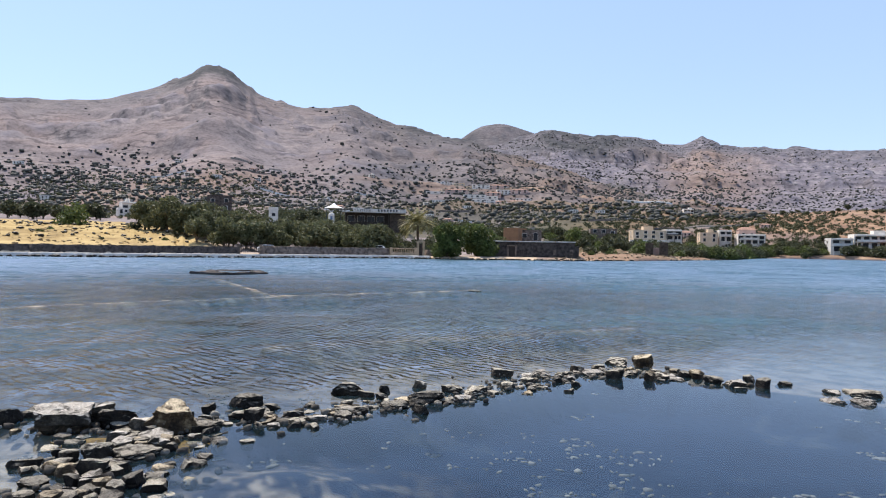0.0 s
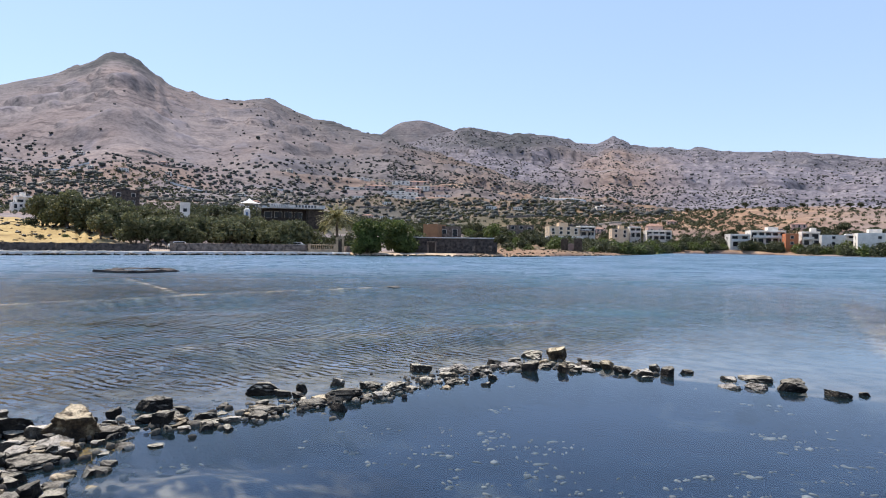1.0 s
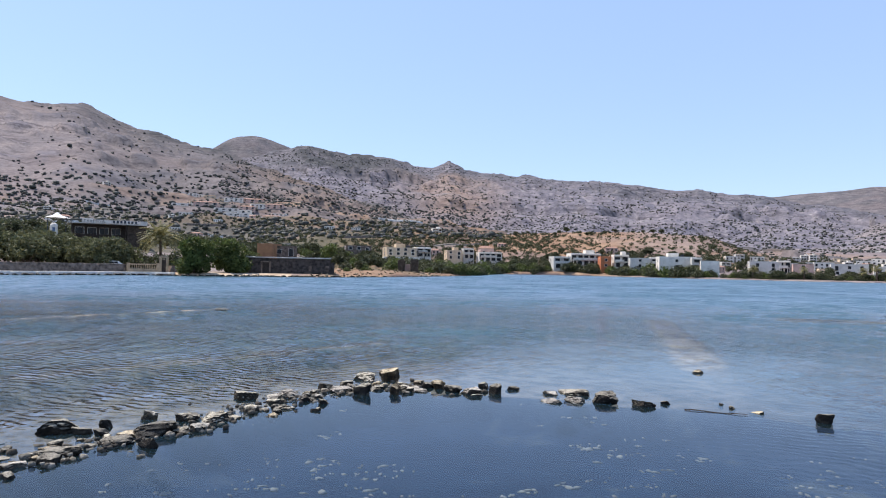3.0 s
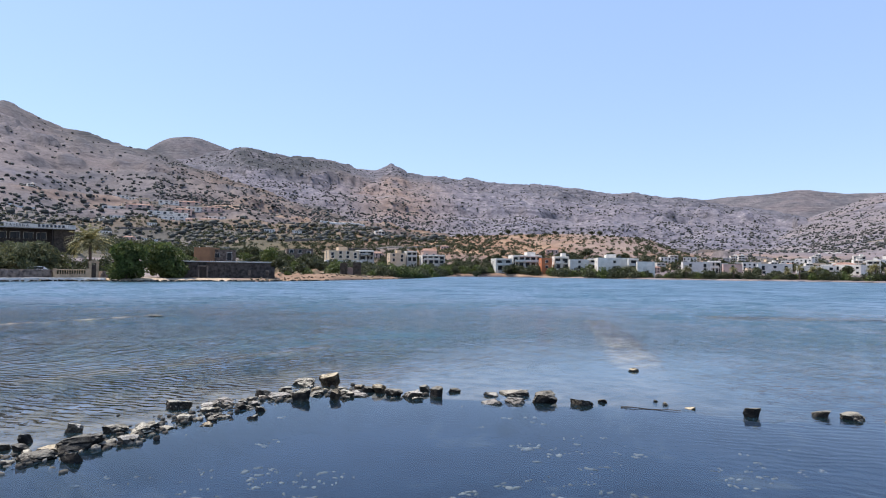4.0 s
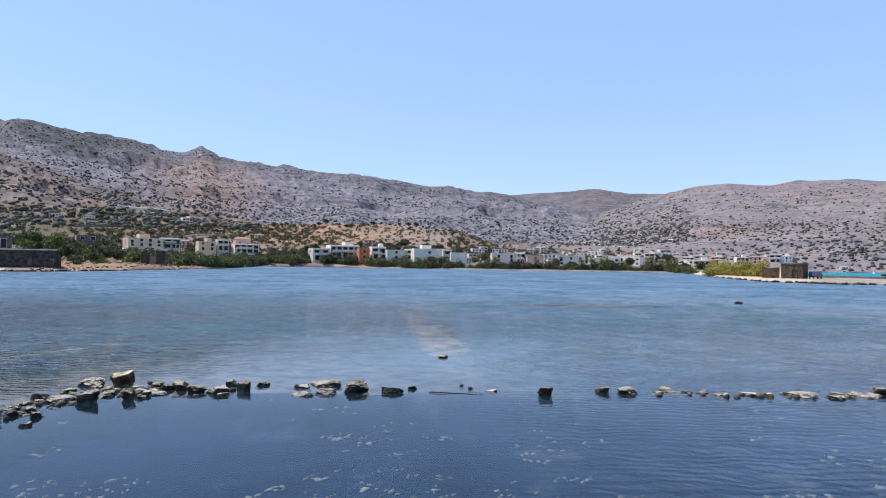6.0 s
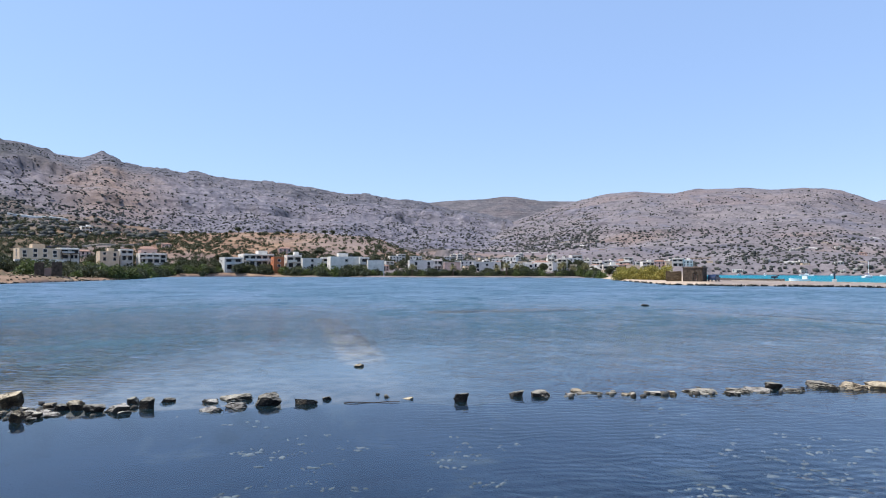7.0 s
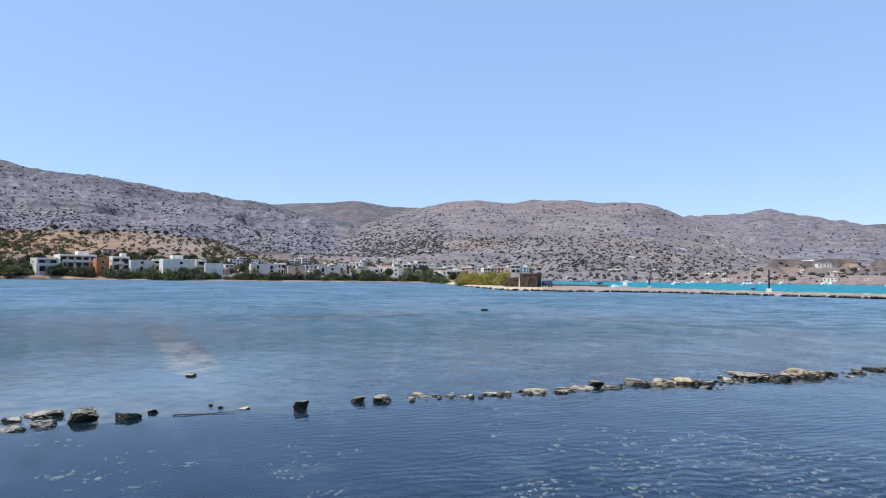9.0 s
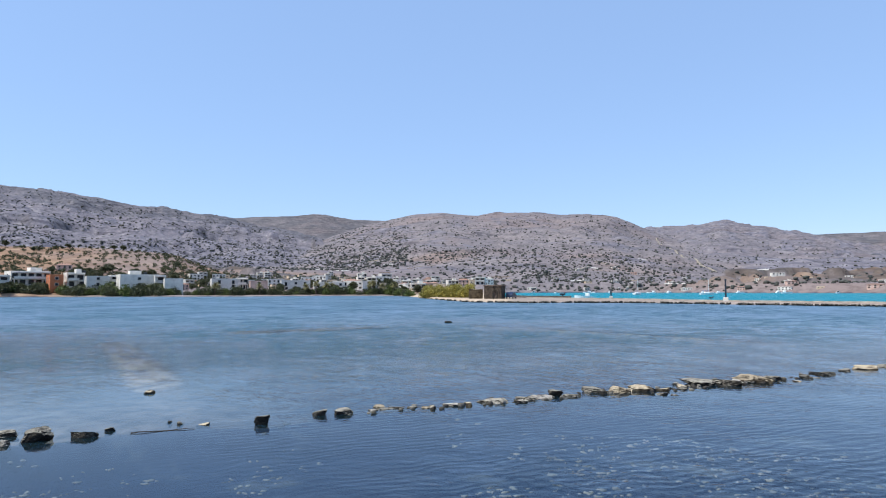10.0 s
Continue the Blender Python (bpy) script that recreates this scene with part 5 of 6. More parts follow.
def portal(az, d, z):
    root = new("garden_portal")
    root.matrix_basis = at_view(az, d, z)
    for x in (-0.62, 0.62):
        part("pillar", box_mesh("pillar", x - 0.24, -0.3, -0.6, x + 0.24, 0.3, 2.5, M_OLDCREAM, 0.04), M_OLDCREAM, root)
    part("lintel", box_mesh("lintel", -0.95, -0.34, 2.5, 0.95, 0.34, 2.8, M_OLDCREAM, 0.04), M_OLDCREAM, root)
    bm = bmesh.new()
    vs = [bm.verts.new(p) for p in ((-0.85, -0.3, 2.8), (0.85, -0.3, 2.8), (0, -0.3, 3.25), (-0.85, 0.3, 2.8), (0.85, 0.3, 2.8), (0, 0.3, 3.25))]
    for f in ((0, 1, 2), (3, 5, 4), (0, 2, 5, 3), (1, 4, 5, 2), (0, 3, 4, 1)):
        bm.faces.new([vs[i] for i in f])
    part("pediment", bm, M_OLDCREAM, root)
    part("door", box_mesh("door", -0.38, -0.05, -0.4, 0.38, 0.05, 2.2, M_PLANK), M_PLANK, root)
    return tagged(root, "cream stone garden portal with a small pediment", "gate")


portal(2.03, 143.5, 0.9)


# ---- ruins ----
def rough_box(name, x0, y0, z0, x1, y1, z1, mat, seed, cut=1.0, amp=0.12, step=0.7):
    """A worn masonry block: a grid box with uneven faces and a crumbled top."""
    bm = bmesh.new()
    nx, ny, nz = (max(1, int(round((b - a) / step))) for a, b in ((x0, x1), (y0, y1), (z0, z1)))
    bmesh.ops.create_cube(bm, size=1.0)
    for ax, n in ((0, nx), (1, ny), (2, nz)):
        for k in range(1, n):
            co = [0, 0, 0]
            no = [0, 0, 0]
            co[ax], no[ax] = -0.5 + k / n, 1
            bmesh.ops.bisect_plane(bm, geom=bm.verts[:] + bm.edges[:] + bm.faces[:], plane_co=co, plane_no=no)
    for v in bm.verts:
        p = Vector((x0 + (v.co.x + 0.5) * (x1 - x0), y0 + (v.co.y + 0.5) * (y1 - y0), z0 + (v.co.z + 0.5) * (z1 - z0)))
        q = p * 0.8 + Vector((seed * 3.1, 0, 0))
        p += Vector((noise.noise(q), noise.noise(q + Vector((9, 0, 0))), 0)) * amp
        if v.co.z > 0.49:
            p.z -= cut * max(0, 0.5 * noise.noise(q * 1.2) + 0.2)
        v.co = p
    return mesh_from(name, bm, mat)


def long_ruin(az, d, z):
    root = new("stone_shed")
    root.matrix_basis = at_view(az, d, z)
    part("wall", rough_box("wall", -12.4, 0, -1, -4.9, 6, 3.35, M_DARKWALL, 1, 0.1), M_DARKWALL, root)
    part("wall", rough_box("wall", -3.3, 0.02, -1, 10.0, 6, 3.2, M_DARKWALL, 2, 0.1), M_DARKWALL, root)
    part("wall", rough_box("wall", -4.9, 0.5, 2.2, -3.3, 6, 3.3, M_DARKWALL, 3, 0.1), M_DARKWALL, root)
    part("wall", rough_box("wall", 10.0, 0.5, -1, 10.9, 5.4, 2.5, M_DARKWALL, 4, 0.5), M_DARKWALL, root)
    part("roof_slab", rough_box("roof_slab", -12.6, -0.25, 3.3, 10.1, 6.2, 3.55, M_CONCRETE, 5, 0.15, 0.06, 1.5), M_CONCRETE, root, "pale cracked concrete roof edge")
    for x in (-5.05, -3.3):
        part("door_jamb", rough_box("door_jamb", x, -0.22, -0.8, x + 0.3, 0.3, 2.3, M_RUBBLE, 6, 0.0, 0.03), M_RUBBLE, root, "pale stone door jamb")
    part("door_lintel", rough_box("door_lintel", -5.1, -0.24, 2.3, -2.95, 0.3, 2.6, M_RUBBLE, 7, 0.0, 0.03), M_RUBBLE, root)
    part("door", box_mesh("door", -4.75, 0.1, -0.8, -3.3, 0.2, 2.25, M_PLANK), M_PLANK, root)
    for x, w in ((5.2, 0.6), (8.9, 0.7), (-8.4, 0.8)):
        part("plaster_patch", rough_box("plaster_patch", x, -0.16, 0.5, x + w, 0.1, 1.7, M_RUBBLE, 8, 0.3, 0.05, 0.4), M_RUBBLE, root)
    return tagged(root, "long dark rubble shed with a pale flat roof edge", "ruin")


long_ruin(-7.4, 150, 0.7)


def stub_ruin(az, d, z):
    root = new("stone_ruin")
    root.matrix_basis = at_view(az, d, z)
    part("wall_stub", rough_box("wall_stub", -2.9, 0, -1, -0.9, 3, 3.5, M_RUIN, 11, 0.7, 0.15, 0.5), M_RUIN, root)
    part("wall_stub", rough_box("wall_stub", 0.7, 0, -1, 2.9, 3, 3.7, M_RUIN, 12, 0.7, 0.15, 0.5), M_RUIN, root)
    part("wall_stub", rough_box("wall_stub", -0.9, 2.2, -1, 0.7, 2.9, 2.4, M_PINK, 13, 0.7, 0.15, 0.5), M_PINK, root, "pale inner wall seen through the gap")
    return tagged(root, "roofless brown stone ruin on the ochre shore", "ruin")


stub_ruin(-17.85, 188, height(-17.85, 188) - 0.1)


def spit_tower(az, d, z):
    root = new("stone_chapel")
    root.matrix_basis = at_view(az, d, z, -14) @ Matrix.Diagonal((0.95, 0.95, 0.88, 1))
    part("wall", rough_box("wall", -2.1, 0, -0.6, 0.15, 0.6, 3.4, M_RUIN, 21, 0.15, 0.05, 0.45), M_RUIN, root)
    part("wall", rough_box("wall", 0.95, 0, -0.6, 2.1, 0.6, 3.4, M_RUIN, 22, 0.15, 0.05, 0.45), M_RUIN, root)
    part("wall", rough_box("wall", 0.15, 0.02, 2.1, 0.95, 0.6, 3.4, M_RUIN, 23, 0.15, 0.05, 0.45), M_RUIN, root)
    part("wall", rough_box("wall", -2.1, 0.6, -0.6, -1.5, 4.2, 3.4, M_RUIN, 24, 0.15, 0.05, 0.45), M_RUIN, root)
    part("wall", rough_box("wall", 1.5, 0.6, -0.6, 2.1, 4.2, 3.4, M_RUIN, 25, 0.15, 0.05, 0.45), M_RUIN, root)
    part("wall", rough_box("wall", -1.5, 3.6, -0.6, 1.5, 4.2, 3.4, M_RUIN, 26, 0.15, 0.05, 0.45), M_RUIN, root)
    part("roof_slab", rough_box("roof_slab", -2.25, -0.15, 3.25, 2.25, 4.35, 3.6, M_RUBBLE, 27, 0.2, 0.06, 0.6), M_RUBBLE, root, "flat roof of paler stone")
    bm = bmesh.new()
    for k in range(7):      # arch ring of the doorway
        a0, a1 = math.pi * k / 7, math.pi * (k + 1) / 7
        vs = []
        for y in (-0.1, 0.12):
            for r in (0.40, 0.62):
                for a in (a0, a1):
                    vs.append(bm.verts.new((0.55 - r * math.cos(a), y, 1.7 + r * math.sin(a))))
        for f in ((0, 1, 3, 2), (4, 6, 7, 5), (0, 4, 5, 1), (2, 3, 7, 6), (0, 2, 6, 4), (1, 5, 7, 3)):
            bm.faces.new([vs[i] for i in f])
    part("arch", bm, M_STONE_PALE, root, "pale stone arch of the doorway")
    for x in (-0.07, 0.95):
        part("jamb", box_mesh("jamb", x, -0.1, -0.5, x + 0.22, 0.12, 1.7, M_STONE_PALE, 0.02), M_STONE_PALE, root)
    part("door", box_mesh("door", 0.15, 0.3, -0.5, 0.95, 0.36, 2.1, M_RUBBLE), M_RUBBLE, root, "pale closed doorway")
    return tagged(root, "square dark stone chapel with an arched doorway on the spit", "chapel")


spit_tower(-69.35, 150, 0.45)
_low = new("low_wall", rough_box("low_wall", -3.2, 0, -0.5, 0, 0.7, 2.3, M_STONE_TAN, 31, 0.6, 0.12, 0.5))
_low.matrix_basis = at_view(-68.5, 153, 0.4)
tagged(_low, "broken tan stone wall beside the chapel", "wall")


# ---- houses ----
WINDOWS = {}


def window(root, x, z, w, h, y=0.0, shutter=None, side=0, full=True):
    """A window on the front (or on the side wall at x): frame, pane, sill."""
    key = (round(w, 2), round(h, 2), shutter)
    if key not in WINDOWS:
        bm = bmesh.new()
        for a, b, c, d in ((-w / 2 - 0.1, -w / 2, -0.06, h + 0.1), (w / 2, w / 2 + 0.1, -0.06, h + 0.1), (-w / 2, w / 2, h, h + 0.1)):
            box(bm, a, -0.09, c, b, 0.05, d)
        WINDOWS[key] = (mesh_from("frame", bm, shutter or M_WHITE), box_mesh("pane", -w / 2, -0.02, 0, w / 2, 0.05, h, M_GLASS),
                        box_mesh("sill", -w / 2 - 0.15, -0.2, -0.14, w / 2 + 0.15, 0.05, -0.04, M_WHITE))
    fr, pa, si = WINDOWS[key]
    q = new("window", fr)
    q.parent = root
    q.matrix_basis = pose(x, y, z, 0, 0, 90 * side)
    part("pane", pa, M_GLASS, q, "dark glass pane")
    if full:
        part("sill", si, M_WHITE, q)
    return q


def house(name, w, dep, h, mat, storeys=2, cols=3, balcony=False, pergola=False, tile=False, cabin=False, label="", group="", seed=0, tall_windows=True, detail=True):
    rnd = random.Random(seed)
    root = new(name)
    fl = h / storeys
    part("wall", box_mesh("wall", -w / 2, 0, -3.5, w / 2, dep, h, mat, 0.03), mat, root)
    if tile:
        bm = bmesh.new()
        vs = [bm.verts.new(p) for p in ((-w / 2 - 0.4, -0.4, h + 0.02), (w / 2 + 0.4, -0.4, h + 0.02), (w / 2 + 0.4, dep + 0.4, h + 0.02), (-w / 2 - 0.4, dep + 0.4, h + 0.02), (-w / 4, dep / 2, h + 1.5), (w / 4, dep / 2, h + 1.5))]
        for f in ((0, 1, 5, 4), (1, 2, 5), (2, 3, 4, 5), (3, 0, 4), (3, 2, 1, 0)):
            bm.faces.new([vs[i] for i in f])
        part("roof", bm, M_TILE, root, "hipped terracotta tile roof")
    else:
        for a in ((-w / 2, 0.0, w / 2, 0.25), (-w / 2, dep - 0.25, w / 2, dep), (-w / 2, 0.25, -w / 2 + 0.25, dep - 0.25), (w / 2 - 0.25, 0.25, w / 2, dep - 0.25)):
            part("parapet", box_mesh("parapet", a[0], a[1], h + 0.003, a[2], a[3], h + 0.55, mat), mat, root)
    if cabin:
        x = rnd.uniform(-0.25, 0.1) * w
        part("stair_cabin", box_mesh("stair_cabin", x, dep * 0.35, h + 0.003, x + w * 0.3, dep * 0.85, h + 2.3, mat, 0.03), mat, root)
        if detail:
            bm = bmesh.new()
            tube(bm, (x + w * 0.38, dep * 0.5, h + 1.3), (x + w * 0.38 + 1.3, dep * 0.5, h + 1.3), 0.3, 0.3, 8)
            box(bm, x + w * 0.38, dep * 0.45, h, x + w * 0.38 + 0.1, dep * 0.55, h + 1.2)
            box(bm, x + w * 0.38 + 1.2, dep * 0.45, h, x + w * 0.38 + 1.3, dep * 0.55, h + 1.2)
            part("water_tank", bm, M_METAL, root, "solar water tank on a stand")
    for s in range(storeys):
        for c in range(cols):
            x = -w / 2 + w * (c + 0.5) / cols + rnd.uniform(-0.2, 0.2)
            tall = tall_windows and (balcony or rnd.random() < 0.3)
            wide = min(2.6, w / cols * 0.7) if balcony and tall else min(1.3, w / cols * 0.5)
            window(root, x, s * fl + (0.15 if tall else 0.95), wide, min(2.2, fl - 0.5) if tall else 1.2, 0.0, full=detail)
    if detail:
        for s in range(storeys):
            window(root, -w / 2, s * fl + 0.95, 1.0, 1.2, dep * 0.5, side=-1)
            window(root, w / 2, s * fl + 0.95, 1.0, 1.2, dep * 0.5, side=1)
    if balcony:
        part("balcony_roof", box_mesh("balcony_roof", -w * 0.47, -1.7, h - 0.25, w * 0.47, -0.003, h - 0.05, mat), mat, root)
        for s in range(1, storeys):
            z = s * fl
            bx0, bx1 = -w * 0.45, w * rnd.uniform(0.1, 0.45)
            part("balcony", box_mesh("balcony", bx0, -1.5, z - 0.18, bx1, -0.003, z, mat), mat, root)
            part("balcony_rail", box_mesh("balcony_rail", bx0, -1.5, z + 0.003, bx1, -1.42, z + 0.95, mat), mat, root)
            for x in (bx0 + 0.1, bx1 - 0.35):
                part("pillar", box_mesh("pillar", x, -1.45, -3, x + 0.25, -1.2, z - 0.19, mat), mat, root)
    if pergola:
        part("pergola_roof", box_mesh("pergola_roof", w * 0.5, -1.0, 2.5, w * 0.5 + 7, 4.0, 2.7, M_PLANK), M_PLANK, root, "dark timber pergola roof")
        for x in (w * 0.5 + 0.5, w * 0.5 + 3.5, w * 0.5 + 6.7):
            part("post", box_mesh("post", x, -0.9, -3, x + 0.2, -0.7, 2.5, M_PLANK), M_PLANK, root)
        part("terrace", box_mesh("terrace", -w * 0.5 - 2, -3.0, -3, w * 0.5 + 1.5, -0.003, 0.0, M_WHITE), M_WHITE, root, "white terrace wall")
    return tagged(root, label, "house", group)


VILLAGE = "houses of the waterfront"
for az, d, zb, turn, args in (
        (-17.3, 302, 7.2, 14, dict(w=14, dep=9, h=4.9, mat=M_CREAM, cols=4, pergola=True, cabin=True, label="cream two-storey house with a pergola and white terrace")),
        (-19.2, 306, 7.6, 14, dict(w=7, dep=8, h=5.0, mat=M_WHITE, cols=2, balcony=True, label="white house with a veranda beside a cream one")),
        (-21.9, 372, 7.8, 12, dict(w=9, dep=8, h=5.6, mat=M_CREAM, cols=2, cabin=True, label="narrow cream two-storey house among green bushes")),
        (-23.1, 376, 8.2, 12, dict(w=6, dep=8, h=6.8, mat=M_GREYWALL, cols=2, balcony=True, label="grey-white house with dark shaded balconies")),
        (-25.0, 372, 7.0, 12, dict(w=13, dep=9, h=5.6, mat=M_WHITE, cols=4, balcony=True, label="white two-storey house with a balcony row")),
        (-24.7, 384, 10.5, 12, dict(w=8, dep=8, h=5.2, mat=M_PINK, cols=2, tile=True, storeys=1, label="pink house with a tiled roof behind a white one")),
        (-13.6, 262, 8.2, 8, dict(w=10, dep=6, h=2.6, mat=M_RUBBLE, storeys=1, cols=3, label="low dark house with a flat white-edged roof")),
        (-31.1, 350, 3.6, 16, dict(w=9, dep=10, h=7.2, mat=M_GREYWALL, cols=2, balcony=True, label="tall grey-white house with an arched veranda")),
        (-33.1, 356, 5.4, 16, dict(w=16, dep=10, h=7.4, mat=M_WHITE, storeys=2, cols=5, balcony=True, cabin=True, label="large white two-storey house with balconies")),
        (-34.75, 346, 4.0, 10, dict(w=5.4, dep=9, h=7.0, mat=M_TERRACOTTA, storeys=2, cols=1, tall_windows=False, label="narrow terracotta orange house between white ones")),
        (-36.0, 350, 4.6, 10, dict(w=7.5, dep=9, h=7.6, mat=M_WHITE, storeys=2, cols=2, balcony=True, cabin=True, label="white two-storey house with dark balconies and roof cabin")),
        (-37.5, 338, 4.4, 6, dict(w=9.5, dep=9, h=5.6, mat=M_GREYWALL, cols=1, label="plain grey rendered house")),
        (-38.7, 342, 4.6, 6, dict(w=5, dep=9, h=6.0, mat=M_WHITE, cols=1, balcony=True, label="small white house with a dark shaded porch")),
        (-40.4, 328, 3.6, 10, dict(w=16, dep=11, h=7.4, mat=M_WHITE, cols=1, cabin=True, label="long white house with plain walls")),
        (-41.9, 326, 3.6, 10, dict(w=4.6, dep=10, h=7.0, mat=M_GREYWALL, cols=1, balcony=True, label="narrow house with grey balconies")),
        (-42.9, 312, 1.9, 4, dict(w=7.6, dep=9, h=7.0, mat=M_WHITE, cols=0, label="plain white cube house at the shore")),
        (-46.9, 330, 3.2, 6, dict(w=13, dep=10, h=5.8, mat=M_GREYWALL, cols=2, label="wide grey-white house with a plain wall")),
        (-48.2, 332, 3.0, 6, dict(w=5, dep=9, h=6.6, mat=M_WHITE, cols=2, balcony=True, label="white house with dark balconies")),
        (-49.5, 326, 2.4, 6, dict(w=8, dep=9, h=5.4, mat=M_PINK, cols=1, label="pale pink house behind garden trees")),
        (-52.5, 335, 2.0, 4, dict(w=14, dep=10, h=6.4, mat=M_GREYWALL, cols=3, label="long pale house behind palms")),
        (-55.3, 330, 1.6, 4, dict(w=15, dep=9, h=5.6, mat=M_WHITE, cols=4, label="long white seafront building"))):
    args["h"] *= 0.78
    ob = house("house", seed=int(-az * 10), group=VILLAGE, **args)
    ob.matrix_basis = at_view(az, d, zb, turn)

# the ochre block behind the long ruin and its roofs; a brown block is its shaded face
_oc = house("house", 4.6, 8, 3.3, M_OCHRE, 1, 0, label="ochre flat-roofed block behind the long shed", detail=False)
_oc.matrix_basis = at_view(-5.75, 200, 4.9, -20)
_oc2 = house("house", 7, 6, 2.7, M_RUBBLE, 1, 2, label="low brown block standing for the shaded face of the ochre block", detail=False)
_oc2.matrix_basis = at_view(-7.4, 203, 5.0, 0)
# white villa and dark tower above the grove
for dx, dz, w, h, cab in ((0, 0, 7, 7.5, True), (-2.4, -1, 5, 5.2, False), (3.2, -1.5, 4.5, 5.5, False)):
    v_ = house("house", w, 7, h, M_WHITE, 2, 2, balcony=dx == 0, cabin=cab, label="white stepped villa above the straw field", seed=3)
    v_.matrix_basis = at_view(25.5 - dx / 6.6, 378 - abs(dx), height(25.5, 378) + dz, 10)
_tw = house("house", 8.8, 8, 5.8, M_DARKWALL, 2, 2, label="dark stone tower house above the grove", seed=4, detail=False)
_tw.matrix_basis = at_view(18.8, 262, 14.4, 0)
_ap = house("house", 3.4, 4, 3.8, M_WHITE, 1, 1, label="small white house among the trees", seed=5, detail=False)
_ap.matrix_basis = at_view(14.5, 255, 12.2, 0)


def taverna(az, d, z):
    root = new("taverna")
    root.matrix_basis = at_view(az, d, z, 4)
    part("wall", box_mesh("wall", -10, 3.2, -3, 10.5, 12, 4.2, M_PLANK, 0.05), M_PLANK, root, "dark brown timber-clad front")
    part("roof_slab", box_mesh("roof_slab", -11.4, -1.2, 4.2, 10.9, 12.5, 4.5, M_CONCRETE), M_CONCRETE, root)
    part("wing", box_mesh("wing", 5.2, 0.2, -3, 10.7, 3.19, 4.19, M_RUIN, 0.04), M_RUIN, root, "brown stone wing")
    for k in range(6):
        x = -10.4 + k * 3.0
        part("post", box_mesh("post", x, -0.9, -3, x + 0.22, -0.68, 4.2, M_PLANK), M_PLANK, root)
    for k in range(4):
        window(root, -8 + k * 3.4, 1.2, 2.4, 1.9, 3.2)
    part("terrace_rail", box_mesh("terrace_rail", -10.3, -0.75, 0.9, 5.1, -0.69, 1.0, M_PLANK), M_PLANK, root)
    part("sign_board", box_mesh("sign_board", -7.6, -1.28, 4.53, 8.8, -1.2, 5.45, M_WHITE), M_WHITE, root, "long white roof sign with dark letters")
    cu = bpy.data.curves.new("sign_letters", "FONT")
    cu.body = "TAVERNA"
    cu.size, cu.extrude, cu.align_x = 1.12, 0.02, "LEFT"
    cu.space_character = 1.25
    cu.materials.append(M_METAL)
    tx = new("sign_letters", cu)
    tx.parent = root
    tx.matrix_basis = pose(-7.2, -1.31, 4.6, 90, 0, 0)
    for k in range(7):
        part("letter_bar", box_mesh("letter_bar", 0.9 + k * 1.05, -1.33, 4.62, 1.5 + k * 1.05, -1.285, 5.35, M_METAL), M_METAL, root)
    part("parapet", box_mesh("parapet", 8.9, -1.2, 4.503, 10.8, -0.9, 5.5, M_CONCRETE), M_CONCRETE, root)
    return tagged(root, "dark flat-roofed taverna with a white lettered roof sign", "restaurant")


taverna(6.0, 232, 10.0)


def pavilion(az, d, z):
    root = new("canopy_tent")
    root.matrix_basis = at_view(az, d, z)
    bm = bmesh.new()
    tip = bm.verts.new((0, 0, 5.4))
    ring = [bm.verts.new((math.cos(i * math.pi / 4) * 3.5, math.sin(i * math.pi / 4) * 3.5, 3.6)) for i in range(8)]
    mid = [bm.verts.new((math.cos(i * math.pi / 4) * 1.3, math.sin(i * math.pi / 4) * 1.3, 4.35)) for i in range(8)]
    for i in range(8):
        j = (i + 1) % 8
        bm.faces.new((ring[i], ring[j], mid[j], mid[i]))
        bm.faces.new((mid[i], mid[j], tip))
    part("canopy", bm, M_CANVAS, root, "white peaked canvas canopy")
    for x in (-2.4, 2.4):
        for y in (-2.4, 2.4):
            bm = bmesh.new()
            tube(bm, (x, y, -3), (x, y, 3.75), 0.08, 0.08)
            part("post", bm, M_METAL, root)
    return tagged(root, "white peaked canopy tent beside the taverna", "tent")


pavilion(9.5, 232, 11.9)


def dome(az, d, z):
    root = new("garden_kiosk")
    root.matrix_basis = at_view(az, d, z)
    bm = bmesh.new()
    prof = ((1.0, -2.5), (1.0, 2.0), (0.95, 2.4), (0.75, 2.8), (0.42, 3.05), (0.02, 3.12))
    for (r0, z0), (r1, z1) in zip(prof, prof[1:]):
        tube(bm, (0, 0, z0), (0, 0, z1), r0, r1, 14)
    part("body", bm, M_WHITE, root)
    part("door", box_mesh("door", -0.35, -1.06, 0, 0.35, -0.98, 1.8, M_SHUTTER), M_SHUTTER, root)
    return tagged(root, "small white domed kiosk among the trees", "kiosk")


dome(9.7, 222, 10.4)

# plain houses, copied over the village and the slopes
_kinds_of = []
for i, (w, dep, h, mat, st, cols, bal, tile, cab, words) in enumerate((
        (9, 8, 6.2, M_WHITE, 2, 3, True, False, True, "white two-storey village house with balconies"),
        (12, 9, 5.8, M_WHITE, 2, 4, False, False, False, "wide white flat-roofed village house"),
        (8, 8, 6.4, M_GREYWALL, 2, 2, True, False, False, "grey-white flat-roofed village house"),
        (8, 8, 3.4, M_CREAM, 1, 2, False, False, False, "low cream village house"),
        (10, 8, 6.0, M_PINK, 2, 3, False, True, False, "pinkish village house with a tiled roof"),
        (7, 7, 8.6, M_WHITE, 3, 2, True, False, True, "narrow white three-storey village house"))):
    _kinds_of.append([house("house", w, dep, h, mat, st, cols, bal, False, tile, cab, words, "plain houses of the village", i, detail=False), False])


